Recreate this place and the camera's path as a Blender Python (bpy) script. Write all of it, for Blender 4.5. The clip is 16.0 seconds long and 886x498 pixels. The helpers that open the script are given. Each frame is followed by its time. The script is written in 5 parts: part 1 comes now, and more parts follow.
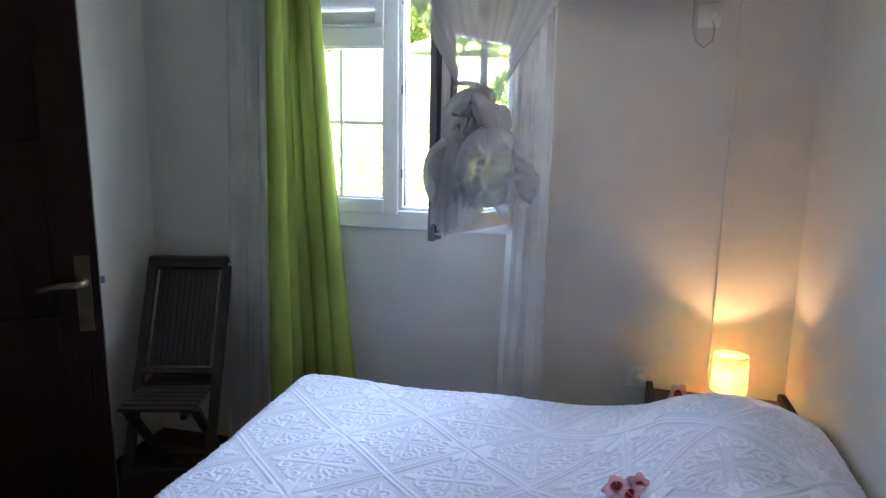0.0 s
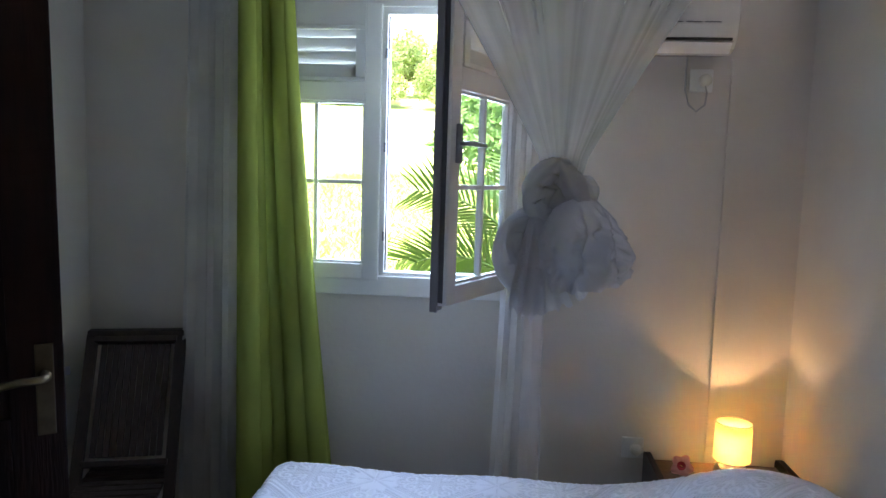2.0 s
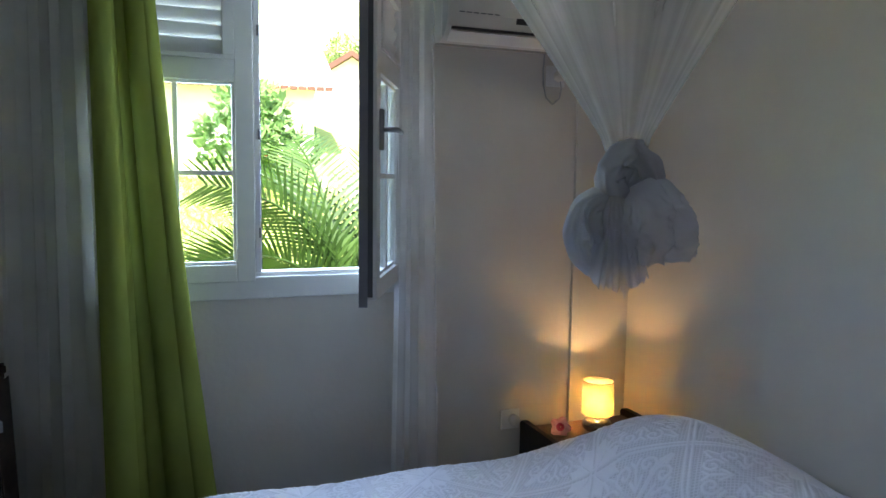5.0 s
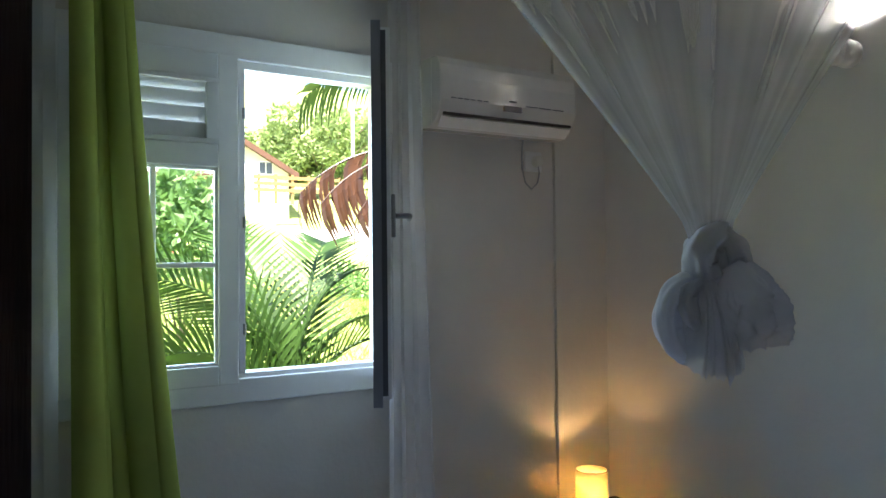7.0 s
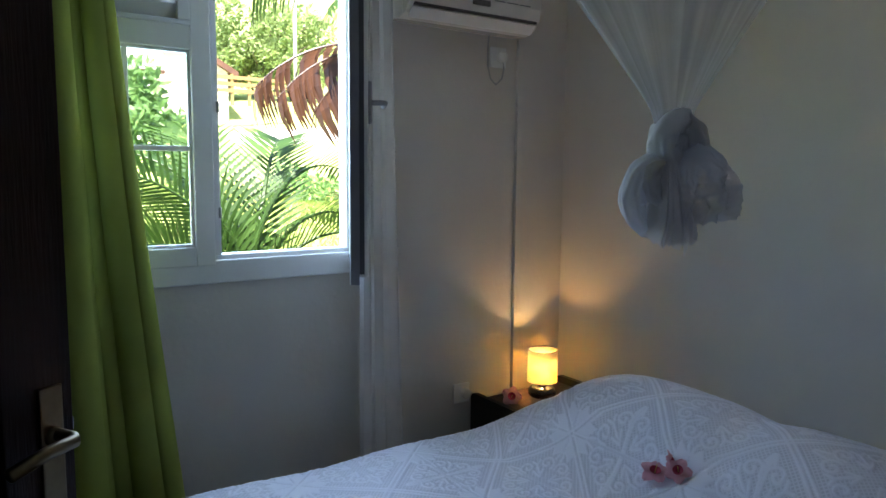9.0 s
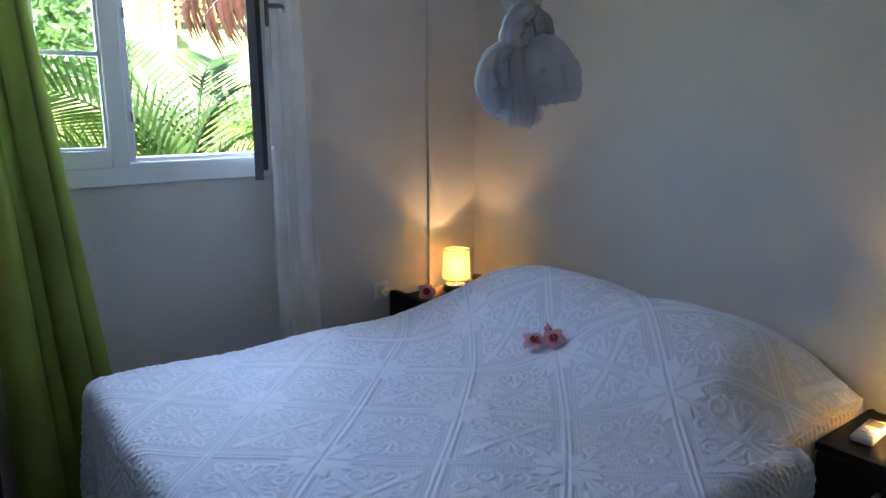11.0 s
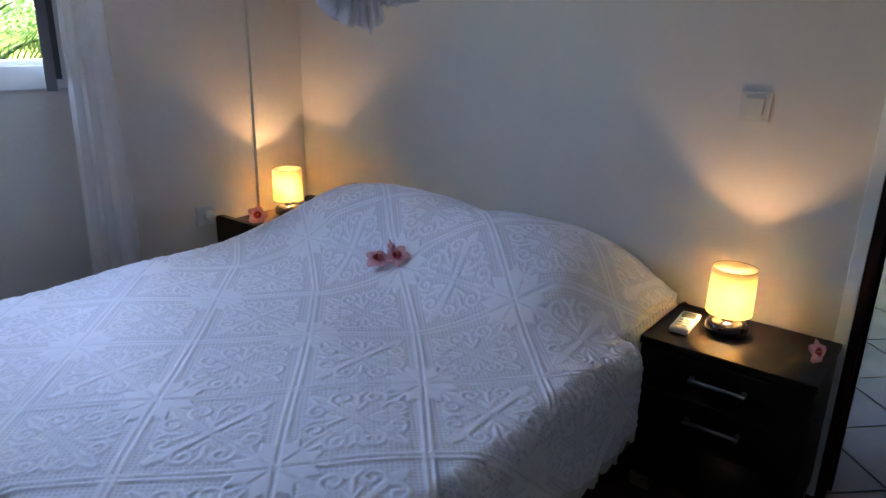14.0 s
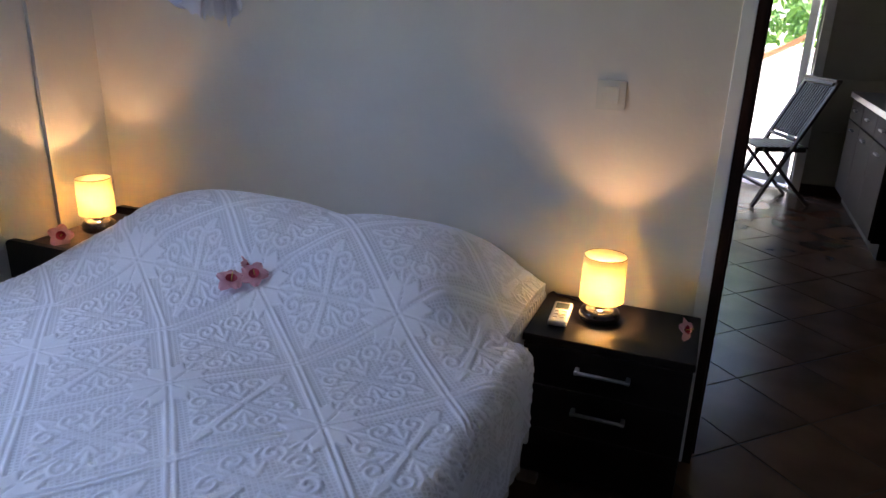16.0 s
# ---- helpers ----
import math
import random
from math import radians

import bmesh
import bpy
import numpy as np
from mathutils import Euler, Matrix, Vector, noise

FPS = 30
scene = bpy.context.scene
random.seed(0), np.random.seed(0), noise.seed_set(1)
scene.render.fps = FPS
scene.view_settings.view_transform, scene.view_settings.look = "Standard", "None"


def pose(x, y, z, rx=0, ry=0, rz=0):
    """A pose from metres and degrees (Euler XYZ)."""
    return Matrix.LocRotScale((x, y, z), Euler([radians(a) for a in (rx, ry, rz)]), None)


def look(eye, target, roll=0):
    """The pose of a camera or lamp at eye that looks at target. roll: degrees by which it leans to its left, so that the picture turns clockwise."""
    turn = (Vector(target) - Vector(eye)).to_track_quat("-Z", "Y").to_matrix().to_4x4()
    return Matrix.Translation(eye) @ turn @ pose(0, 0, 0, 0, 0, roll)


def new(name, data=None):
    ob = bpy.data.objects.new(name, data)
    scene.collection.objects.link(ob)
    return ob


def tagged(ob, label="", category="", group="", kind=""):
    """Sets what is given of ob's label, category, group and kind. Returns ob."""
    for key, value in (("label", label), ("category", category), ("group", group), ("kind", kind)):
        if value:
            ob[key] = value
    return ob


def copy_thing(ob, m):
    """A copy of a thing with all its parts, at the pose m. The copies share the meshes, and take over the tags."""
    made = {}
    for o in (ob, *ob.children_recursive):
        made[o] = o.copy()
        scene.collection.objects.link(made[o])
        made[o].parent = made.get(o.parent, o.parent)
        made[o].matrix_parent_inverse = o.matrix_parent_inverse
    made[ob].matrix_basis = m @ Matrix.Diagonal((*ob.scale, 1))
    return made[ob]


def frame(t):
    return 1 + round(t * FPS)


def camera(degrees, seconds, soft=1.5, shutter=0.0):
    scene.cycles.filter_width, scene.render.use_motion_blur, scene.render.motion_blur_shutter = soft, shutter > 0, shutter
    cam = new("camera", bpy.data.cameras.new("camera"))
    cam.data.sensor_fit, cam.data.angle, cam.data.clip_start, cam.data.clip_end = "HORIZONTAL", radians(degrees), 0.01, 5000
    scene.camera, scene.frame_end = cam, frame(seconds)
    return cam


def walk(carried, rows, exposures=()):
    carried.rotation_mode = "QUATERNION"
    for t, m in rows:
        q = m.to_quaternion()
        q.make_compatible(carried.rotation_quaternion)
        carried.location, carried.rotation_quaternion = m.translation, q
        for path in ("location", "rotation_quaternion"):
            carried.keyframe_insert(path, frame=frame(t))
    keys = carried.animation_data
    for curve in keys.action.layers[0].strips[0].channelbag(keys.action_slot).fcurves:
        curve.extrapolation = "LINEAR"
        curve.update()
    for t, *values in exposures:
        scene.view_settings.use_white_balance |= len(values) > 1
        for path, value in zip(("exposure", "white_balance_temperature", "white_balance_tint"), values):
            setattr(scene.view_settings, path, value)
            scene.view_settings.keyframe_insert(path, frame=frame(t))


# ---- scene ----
cam = camera(65.1, 16.0)
PATH = [
    (0, (0.153, 0.692, 1.517), (-0.309, 2.606, 1.166), 1.1),
    (0.5, (0.08, 0.736, 1.546), (-0.373, 2.667, 1.285), -0.2),
    (1, (-0.008, 0.792, 1.559), (-0.437, 2.736, 1.37), -0.4),
    (1.5, (-0.094, 0.825, 1.548), (-0.479, 2.782, 1.4), 0.3),
    (2, (-0.21, 0.819, 1.549), (-0.392, 2.8, 1.343), 1.7),
    (2.5, (-0.296, 0.793, 1.551), (-0.262, 2.78, 1.323), 1.5),
    (3, (-0.396, 0.803, 1.545), (-0.171, 2.776, 1.31), 1.0),
    (3.5, (-0.492, 0.838, 1.517), (-0.141, 2.794, 1.291), 1.2),
    (6, (-1.112, 1.07, 1.507), (-0.238, 2.865, 1.384), -0.0),
    (6.5, (-1.145, 1.138, 1.51), (-0.213, 2.908, 1.51), -0.6),
    (7, (-1.196, 1.207, 1.516), (-0.211, 2.947, 1.56), -0.6),
    (7.5, (-1.243, 1.253, 1.497), (-0.222, 2.972, 1.534), -0.6),
    (8, (-1.277, 1.274, 1.498), (-0.199, 2.959, 1.469), -0.2),
    (8.5, (-1.307, 1.25, 1.485), (-0.188, 2.903, 1.355), 0.6),
    (9, (-1.325, 1.159, 1.456), (-0.208, 2.803, 1.236), 0.5),
    (11.5, (-1.259, 0.838, 1.344), (-0.035, 2.351, 0.882), -1.0),
    (12, (-1.251, 0.815, 1.329), (0.061, 2.239, 0.826), -0.4),
    (12.5, (-1.247, 0.826, 1.321), (0.112, 2.188, 0.775), 0.2),
    (13, (-1.247, 0.852, 1.311), (0.157, 2.154, 0.733), 1.2),
    (13.5, (-1.248, 0.893, 1.314), (0.202, 2.132, 0.711), 1.9),
    (14, (-1.26, 0.963, 1.326), (0.241, 2.13, 0.706), 1.3),
    (14.5, (-1.272, 1.019, 1.326), (0.303, 2.076, 0.693), 1.9),
    (15, (-1.267, 1.066, 1.324), (0.386, 1.988, 0.677), 3.2),
    (15.5, (-1.235, 1.124, 1.327), (0.477, 1.919, 0.668), 2.7),
    (16, (-1.206, 1.209, 1.34), (0.559, 1.884, 0.684), 1.8),
]
EXPOSURE = [(0, 3.5, 6400, 25), (1.5, 3.1, 6450, 25), (2.0, 2.98, 6500, 24), (3.0, 2.72, 6450, 21), (6, 2.68, 6450, 18), (7, 2.4, 6500, 15), (8, 2.18, 6350, 15), (9, 2.38, 6350, 17), (11.5, 2.90, 6000, 24), (13, 2.95, 6100, 27), (16, 2.98, 6300, 30)]
walk(cam, [(t, look(eye, target, roll)) for t, eye, target, roll in PATH], EXPOSURE)

# ---- world, sun and lamps ----
SUN_EL, SUN_AZ = radians(62), radians(205)
world = bpy.data.worlds.new("sky")
scene.world = world
world.use_nodes = True
wn = world.node_tree.nodes
sky = wn.new("ShaderNodeTexSky")
sky.sky_type, sky.sun_disc = "NISHITA", False
sky.sun_elevation, sky.sun_rotation = SUN_EL, SUN_AZ
world.node_tree.links.new(sky.outputs[0], wn["Background"].inputs[0])
wn["Background"].inputs[1].default_value = 0.12


def lamp(name, kind, m, energy, color=(1, 1, 1), **more):
    data = bpy.data.lights.new(name, kind)
    data.energy, data.color = energy, color
    for key, value in more.items():
        if key == "size":
            data.size = value
        elif key == "size_y":
            data.shape, data.size_y = "RECTANGLE", value
        elif key == "soft":
            data.shadow_soft_size = value
        elif key == "angle":
            data.angle = value
        elif key == "spot":
            data.spot_size, data.spot_blend = value
    ob = new(name, data)
    ob.matrix_world = m
    return ob


sun_dir = Vector((math.sin(SUN_AZ) * math.cos(SUN_EL), math.cos(SUN_AZ) * math.cos(SUN_EL), math.sin(SUN_EL)))
lamp("sun", "SUN", look(sun_dir * 60, (0, 0, 0)), 5.0, (1, 0.95, 0.86), angle=radians(0.5))
# sky light in the window's opening and in the garden door of the kitchen
lamp("window_light", "AREA", look((-0.67, 3.74, 1.74), (-1.25, 1.4, 0.50)), 5.5, (0.52, 0.75, 1.0), size=0.9, size_y=0.95)
lamp("garden_door_light", "AREA", look((5.12, 1.1, 1.2), (3, 1.1, 0.8)), 0.10, (1.0, 0.88, 0.72), size=1.0, size_y=1.9)
lamp("bulb_window_side", "POINT", pose(0.605, 3.255, 0.668), 0.62, (1, 0.645, 0.26), soft=0.013)
lamp("bulb_door_side", "POINT", pose(0.674, 1.438, 0.628), 0.62, (1, 0.645, 0.26), soft=0.013)
lamp("wall_spot_bulb", "SPOT", look((0.772, 2.368, 2.205), (0.825, 2.22, 2.42)), 2.4, (0.95, 0.97, 1.0), spot=(radians(115), 0.6), soft=0.02)

# ---- materials ----


def rgb(c):
    return (*c, 1.0)


def mat(name, color, rough=0.6, other=None, scale=8.0, detail=6.0, amount=0.5, bump=0.0, bump_scale=60.0, metal=0.0, coat=0.0, stretch=(1, 1, 1), spread=0.0, spec=0.5, sheen=0.0, transmit=0.0):
    """A principled material with two scales of colour variation, fine relief and, per object, a slight change of tone."""
    m = bpy.data.materials.new(name)
    m.use_nodes = True
    nt = m.node_tree
    n, l = nt.nodes, nt.links
    b = n["Principled BSDF"]
    b.inputs["Roughness"].default_value, b.inputs["Metallic"].default_value = rough, metal
    b.inputs["Coat Weight"].default_value = coat
    b.inputs["Specular IOR Level"].default_value = spec
    b.inputs["Sheen Weight"].default_value = sheen
    b.inputs["Transmission Weight"].default_value = transmit
    tc = n.new("ShaderNodeTexCoord")
    mp = n.new("ShaderNodeMapping")
    mp.inputs["Scale"].default_value = stretch
    l.new(tc.outputs["Object"], mp.inputs[0])
    n1 = n.new("ShaderNodeTexNoise")
    n1.inputs["Scale"].default_value, n1.inputs["Detail"].default_value = scale, detail
    l.new(mp.outputs[0], n1.inputs["Vector"])
    n2 = n.new("ShaderNodeTexNoise")
    n2.inputs["Scale"].default_value, n2.inputs["Detail"].default_value = scale * 0.17, 3
    l.new(mp.outputs[0], n2.inputs["Vector"])
    add = n.new("ShaderNodeMath")
    add.operation = "MULTIPLY_ADD"
    add.inputs[1].default_value = 0.5
    l.new(n1.outputs[0], add.inputs[0])
    half = n.new("ShaderNodeMath")
    half.operation = "MULTIPLY"
    half.inputs[1].default_value = 0.5
    l.new(n2.outputs[0], half.inputs[0])
    l.new(half.outputs[0], add.inputs[2])
    ramp = n.new("ShaderNodeValToRGB")
    other = other or tuple(v * (1 - 0.25 * amount) for v in color)
    ramp.color_ramp.elements[0].color, ramp.color_ramp.elements[1].color = rgb(other), rgb(color)
    ramp.color_ramp.elements[0].position, ramp.color_ramp.elements[1].position = 0.36, 0.62
    l.new(add.outputs[0], ramp.inputs[0])
    out = ramp.outputs[0]
    if spread:
        info = n.new("ShaderNodeObjectInfo")
        hsv = n.new("ShaderNodeHueSaturation")
        rng = n.new("ShaderNodeMapRange")
        rng.inputs[3].default_value, rng.inputs[4].default_value = 1 - spread, 1 + spread
        l.new(info.outputs["Random"], rng.inputs[0])
        l.new(rng.outputs[0], hsv.inputs["Value"])
        l.new(out, hsv.inputs["Color"])
        out = hsv.outputs[0]
    l.new(out, b.inputs["Base Color"])
    if bump:
        n3 = n.new("ShaderNodeTexNoise")
        n3.inputs["Scale"].default_value, n3.inputs["Detail"].default_value = bump_scale, 5
        l.new(mp.outputs[0], n3.inputs["Vector"])
        bp = n.new("ShaderNodeBump")
        bp.inputs["Strength"].default_value, bp.inputs["Distance"].default_value = bump, 0.01
        l.new(n3.outputs[0], bp.inputs["Height"])
        l.new(bp.outputs[0], b.inputs["Normal"])
    return m


def cloth(name, color, thin=0.0, through_light=0.35, weave=900.0, bump=0.15):
    """Woven cloth: diffuse and translucent, and, for gauze, partly open."""
    m = bpy.data.materials.new(name)
    m.use_nodes = True
    n, l = m.node_tree.nodes, m.node_tree.links
    n.remove(n["Principled BSDF"])
    out = n["Material Output"]
    tc = n.new("ShaderNodeTexCoord")
    nz = n.new("ShaderNodeTexNoise")
    nz.inputs["Scale"].default_value, nz.inputs["Detail"].default_value = 5, 6
    l.new(tc.outputs["Object"], nz.inputs["Vector"])
    ramp = n.new("ShaderNodeValToRGB")
    ramp.color_ramp.elements[0].color, ramp.color_ramp.elements[1].color = rgb(tuple(v * 0.86 for v in color)), rgb(color)
    ramp.color_ramp.elements[0].position, ramp.color_ramp.elements[1].position = 0.35, 0.65
    l.new(nz.outputs[0], ramp.inputs[0])
    wv = n.new("ShaderNodeTexNoise")
    wv.inputs["Scale"].default_value = weave
    l.new(tc.outputs["Object"], wv.inputs["Vector"])
    bp = n.new("ShaderNodeBump")
    bp.inputs["Strength"].default_value, bp.inputs["Distance"].default_value = bump, 0.002
    l.new(wv.outputs[0], bp.inputs["Height"])
    d, t = n.new("ShaderNodeBsdfDiffuse"), n.new("ShaderNodeBsdfTranslucent")
    for s in (d, t):
        l.new(ramp.outputs[0], s.inputs["Color"])
        l.new(bp.outputs[0], s.inputs["Normal"])
    mx = n.new("ShaderNodeMixShader")
    mx.inputs[0].default_value = through_light
    l.new(d.outputs[0], mx.inputs[1])
    l.new(t.outputs[0], mx.inputs[2])
    last = mx
    if thin:
        tr = n.new("ShaderNodeBsdfTransparent")
        m2 = n.new("ShaderNodeMixShader")
        m2.inputs[0].default_value = thin
        l.new(mx.outputs[0], m2.inputs[1])
        l.new(tr.outputs[0], m2.inputs[2])
        last = m2
    l.new(last.outputs[0], out.inputs["Surface"])
    return m


def gauze(name, color):
    """Fine netting, as open or as gathered as the mesh's own attribute says."""
    m = cloth(name, color, 0.7, 0.45, 900, 0.05)
    n, l = m.node_tree.nodes, m.node_tree.links
    at = n.new("ShaderNodeAttribute")
    at.attribute_name = "openness"
    last = n["Material Output"].inputs["Surface"].links[0].from_node
    l.new(at.outputs["Fac"], last.inputs[0])
    return m


def leafy(name, color, other, through_light=0.4):
    """Leaves: green varied per leaf, with light through them."""
    m = bpy.data.materials.new(name)
    m.use_nodes = True
    n, l = m.node_tree.nodes, m.node_tree.links
    b = n["Principled BSDF"]
    geo = n.new("ShaderNodeNewGeometry")
    ramp = n.new("ShaderNodeValToRGB")
    ramp.color_ramp.elements[0].color, ramp.color_ramp.elements[1].color = rgb(other), rgb(color)
    l.new(geo.outputs["Random Per Island"], ramp.inputs[0])
    l.new(ramp.outputs[0], b.inputs["Base Color"])
    b.inputs["Roughness"].default_value = 0.45
    t = n.new("ShaderNodeBsdfTranslucent")
    l.new(ramp.outputs[0], t.inputs["Color"])
    mx = n.new("ShaderNodeMixShader")
    mx.inputs[0].default_value = through_light
    l.new(b.outputs[0], mx.inputs[1])
    l.new(t.outputs[0], mx.inputs[2])
    l.new(mx.outputs[0], n["Material Output"].inputs["Surface"])
    return m


def glass_mat():
    m = bpy.data.materials.new("window_glass")
    m.use_nodes = True
    n, l = m.node_tree.nodes, m.node_tree.links
    n.remove(n["Principled BSDF"])
    tr, gl, mx = n.new("ShaderNodeBsdfTransparent"), n.new("ShaderNodeBsdfGlossy"), n.new("ShaderNodeMixShader")
    tr.inputs[0].default_value = (0.95, 0.975, 0.97, 1)
    gl.inputs["Roughness"].default_value = 0.02
    mx.inputs[0].default_value = 0.05
    l.new(tr.outputs[0], mx.inputs[1])
    l.new(gl.outputs[0], mx.inputs[2])
    l.new(mx.outputs[0], n["Material Output"].inputs["Surface"])
    return m


M_WALL = mat("white_wall_paint", (0.672, 0.632, 0.572), 0.75, (0.632, 0.592, 0.534), 5, bump=0.12, bump_scale=45)
M_CEIL = mat("ceiling_paint", (0.78, 0.78, 0.77), 0.85, None, 5, amount=0.2)
M_TRIM = mat("white_gloss_paint", (0.80, 0.80, 0.79), 0.35, (0.75, 0.75, 0.74), 12, bump=0.04, bump_scale=30)
M_PVC = mat("white_plastic", (0.78, 0.78, 0.76), 0.3, (0.74, 0.74, 0.72), 20)
M_GREYSEAL = mat("grey_rubber_seal", (0.10, 0.10, 0.11), 0.55)
# shade on the open sash's edge, put into the colour as grey
M_EDGE = mat("shaded_edge_grey", (0.26, 0.26, 0.28), 0.6, (0.21, 0.21, 0.23), 12)
M_METAL = mat("grey_metal", (0.32, 0.32, 0.34), 0.38, metal=1.0, bump=0.05)
M_BRASS = mat("worn_brass", (0.24, 0.185, 0.11), 0.36, (0.15, 0.115, 0.07), 30, metal=1.0, bump=0.05)
M_DOORWOOD = mat("dark_door_wood", (0.026, 0.008, 0.0045), 0.45, (0.012, 0.004, 0.0022), 14, 8, spec=0.22, bump=0.25, bump_scale=40, stretch=(5, 5, 0.35))
M_CHAIRWOOD = mat("dark_teak", (0.040, 0.021, 0.014), 0.5, (0.019, 0.010, 0.007), 20, 8, bump=0.2, bump_scale=60, stretch=(4, 4, 0.6))
M_NIGHT = mat("black_brown_laminate", (0.013, 0.0095, 0.008), 0.36, (0.007, 0.005, 0.0045), 12, 8, spec=0.28, bump=0.12, bump_scale=60, stretch=(6, 0.5, 6))
M_TABLE = mat("brown_table_wood", (0.16, 0.075, 0.04), 0.4, (0.09, 0.04, 0.022), 14, 8, bump=0.15, bump_scale=50, stretch=(0.6, 6, 6))
M_TILE = mat("brown_stone_tile", (0.125, 0.068, 0.040), 0.24, (0.08, 0.042, 0.025), 5, 8, spec=0.13, bump=0.06, bump_scale=12, spread=0.10)
M_GROUT = mat("dark_grout", (0.06, 0.042, 0.032), 0.9, None, 40, bump=0.2)
M_GREEN = cloth("lime_green_curtain", (0.28, 0.33, 0.076), 0.0, 0.12, 700)
M_SHEER = cloth("white_voile", (0.88, 0.86, 0.84), 0.24, 0.45, 900, 0.08)
M_LACE = cloth("white_lace", (0.80, 0.80, 0.81), 0.18, 0.3, 500, 0.4)
M_NET = gauze("mosquito_net_gauze", (0.74, 0.73, 0.74))
M_NETBALL = cloth("bunched_net_gauze", (0.82, 0.82, 0.87), 0.10, 0.26, 700, 0.2)
M_PUFF = cloth("loose_net_gauze", (0.80, 0.79, 0.83), 0.16, 0.34, 700, 0.1)
M_SHADE = cloth("cream_lamp_shade", (0.96, 0.83, 0.54), 0.0, 0.55, 1200, 0.05)
M_LAMPBASE = mat("black_glazed_ceramic", (0.015, 0.014, 0.014), 0.12, None, 20, coat=0.5)
M_CHROME = mat("chrome", (0.75, 0.70, 0.62), 0.12, metal=1.0)
M_GLASS = glass_mat()
M_AC = mat("glossy_white_plastic", (0.67, 0.65, 0.60), 0.10, (0.63, 0.61, 0.56), 20)
M_BULB = bpy.data.materials.new("bulb_glow")
M_BULB.use_nodes = True
M_BULB.node_tree.nodes["Principled BSDF"].inputs["Emission Color"].default_value = (0.95, 0.97, 1, 1)
M_BULB.node_tree.nodes["Principled BSDF"].inputs["Emission Strength"].default_value = 30
M_CABLE = mat("light_grey_cable", (0.42, 0.42, 0.41), 0.5)
M_BLACK = mat("black_plastic", (0.012, 0.012, 0.013), 0.4)
M_CREAM = mat("cream_plastic", (0.74, 0.73, 0.66), 0.4, (0.68, 0.67, 0.6), 20)
M_LCD = mat("grey_green_display", (0.16, 0.19, 0.15), 0.2)
M_PETAL = leafy("pink_petal", (0.66, 0.22, 0.30), (0.78, 0.46, 0.50), 0.35)
M_PETALDEEP = leafy("crimson_flower_throat", (0.35, 0.02, 0.06), (0.45, 0.04, 0.08), 0.2)
M_RED = leafy("red_blossom", (0.65, 0.05, 0.05), (0.75, 0.18, 0.16), 0.3)
M_STAMEN = mat("yellow_stamen", (0.75, 0.55, 0.15), 0.7)
M_PALM = leafy("palm_green", (0.06, 0.13, 0.022), (0.03, 0.075, 0.012), 0.3)
M_DEAD = leafy("dead_frond_brown", (0.080, 0.034, 0.015), (0.034, 0.015, 0.007), 0.08)
M_LEAF = leafy("bush_green", (0.24, 0.40, 0.14), (0.12, 0.24, 0.06), 0.5)
M_FARLEAF = leafy("hill_tree_green", (0.34, 0.43, 0.17), (0.22, 0.32, 0.10), 0.45)
M_BARK = mat("bark", (0.16, 0.12, 0.08), 0.9, (0.09, 0.06, 0.04), 10, bump=0.5, bump_scale=20)
M_GROUND = mat("lawn", (0.40, 0.44, 0.14), 0.95, (0.27, 0.36, 0.08), 1.6, 9, bump=0.5, bump_scale=14)
M_GRASS = leafy("grass_blades", (0.36, 0.45, 0.12), (0.22, 0.33, 0.06), 0.45)
M_ROAD = mat("pale_gravel_drive", (0.52, 0.49, 0.42), 0.95, (0.42, 0.39, 0.33), 3, bump=0.3)
M_HOUSE = mat("cream_render", (0.66, 0.62, 0.54), 0.9, (0.58, 0.54, 0.46), 2, bump=0.15)
M_ROOF = mat("brown_roof_sheet", (0.12, 0.055, 0.032), 0.8, (0.08, 0.035, 0.02), 3)
M_ROOFPALE = mat("pale_roof_sheet", (0.55, 0.53, 0.50), 0.6, (0.47, 0.45, 0.42), 3)
M_FENCE = mat("yellow_fence_wood", (0.30, 0.20, 0.07), 0.8, (0.22, 0.14, 0.05), 8)
M_DARKGLASS = mat("far_window_glass", (0.05, 0.06, 0.07), 0.1)
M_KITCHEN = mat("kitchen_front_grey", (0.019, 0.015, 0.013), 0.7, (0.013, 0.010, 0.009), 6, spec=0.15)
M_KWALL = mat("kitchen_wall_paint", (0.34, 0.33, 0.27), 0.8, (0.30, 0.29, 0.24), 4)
M_STEEL = mat("brushed_steel_top", (0.55, 0.55, 0.56), 0.3, metal=1.0, stretch=(1, 12, 1))
M_PAVE = mat("veranda_tile", (0.62, 0.58, 0.52), 0.6, (0.54, 0.5, 0.45), 4)
M_HAMMOCK = mat("brown_hammock_cloth", (0.36, 0.17, 0.08), 0.9, (0.25, 0.11, 0.05), 14)

# ---- builders ----


def part(name, bm, material, parent=None, label="", smooth=False):
    """Links a bmesh as one mesh object, under a thing or a part."""
    me = bpy.data.meshes.new(name)
    bm.normal_update()
    bm.to_mesh(me)
    bm.free()
    me.materials.append(material)
    if smooth:
        for p in me.polygons:
            p.use_smooth = True
    ob = new(name, me)
    if parent:
        ob.parent = parent
    if label:
        tagged(ob, label)
    return ob


def thing(name, label, category, m=None, group="", kind=""):
    ob = new(name)
    ob.empty_display_size = 0.1
    if m is not None:
        ob.matrix_world = m
    return tagged(ob, label, category, group, kind)


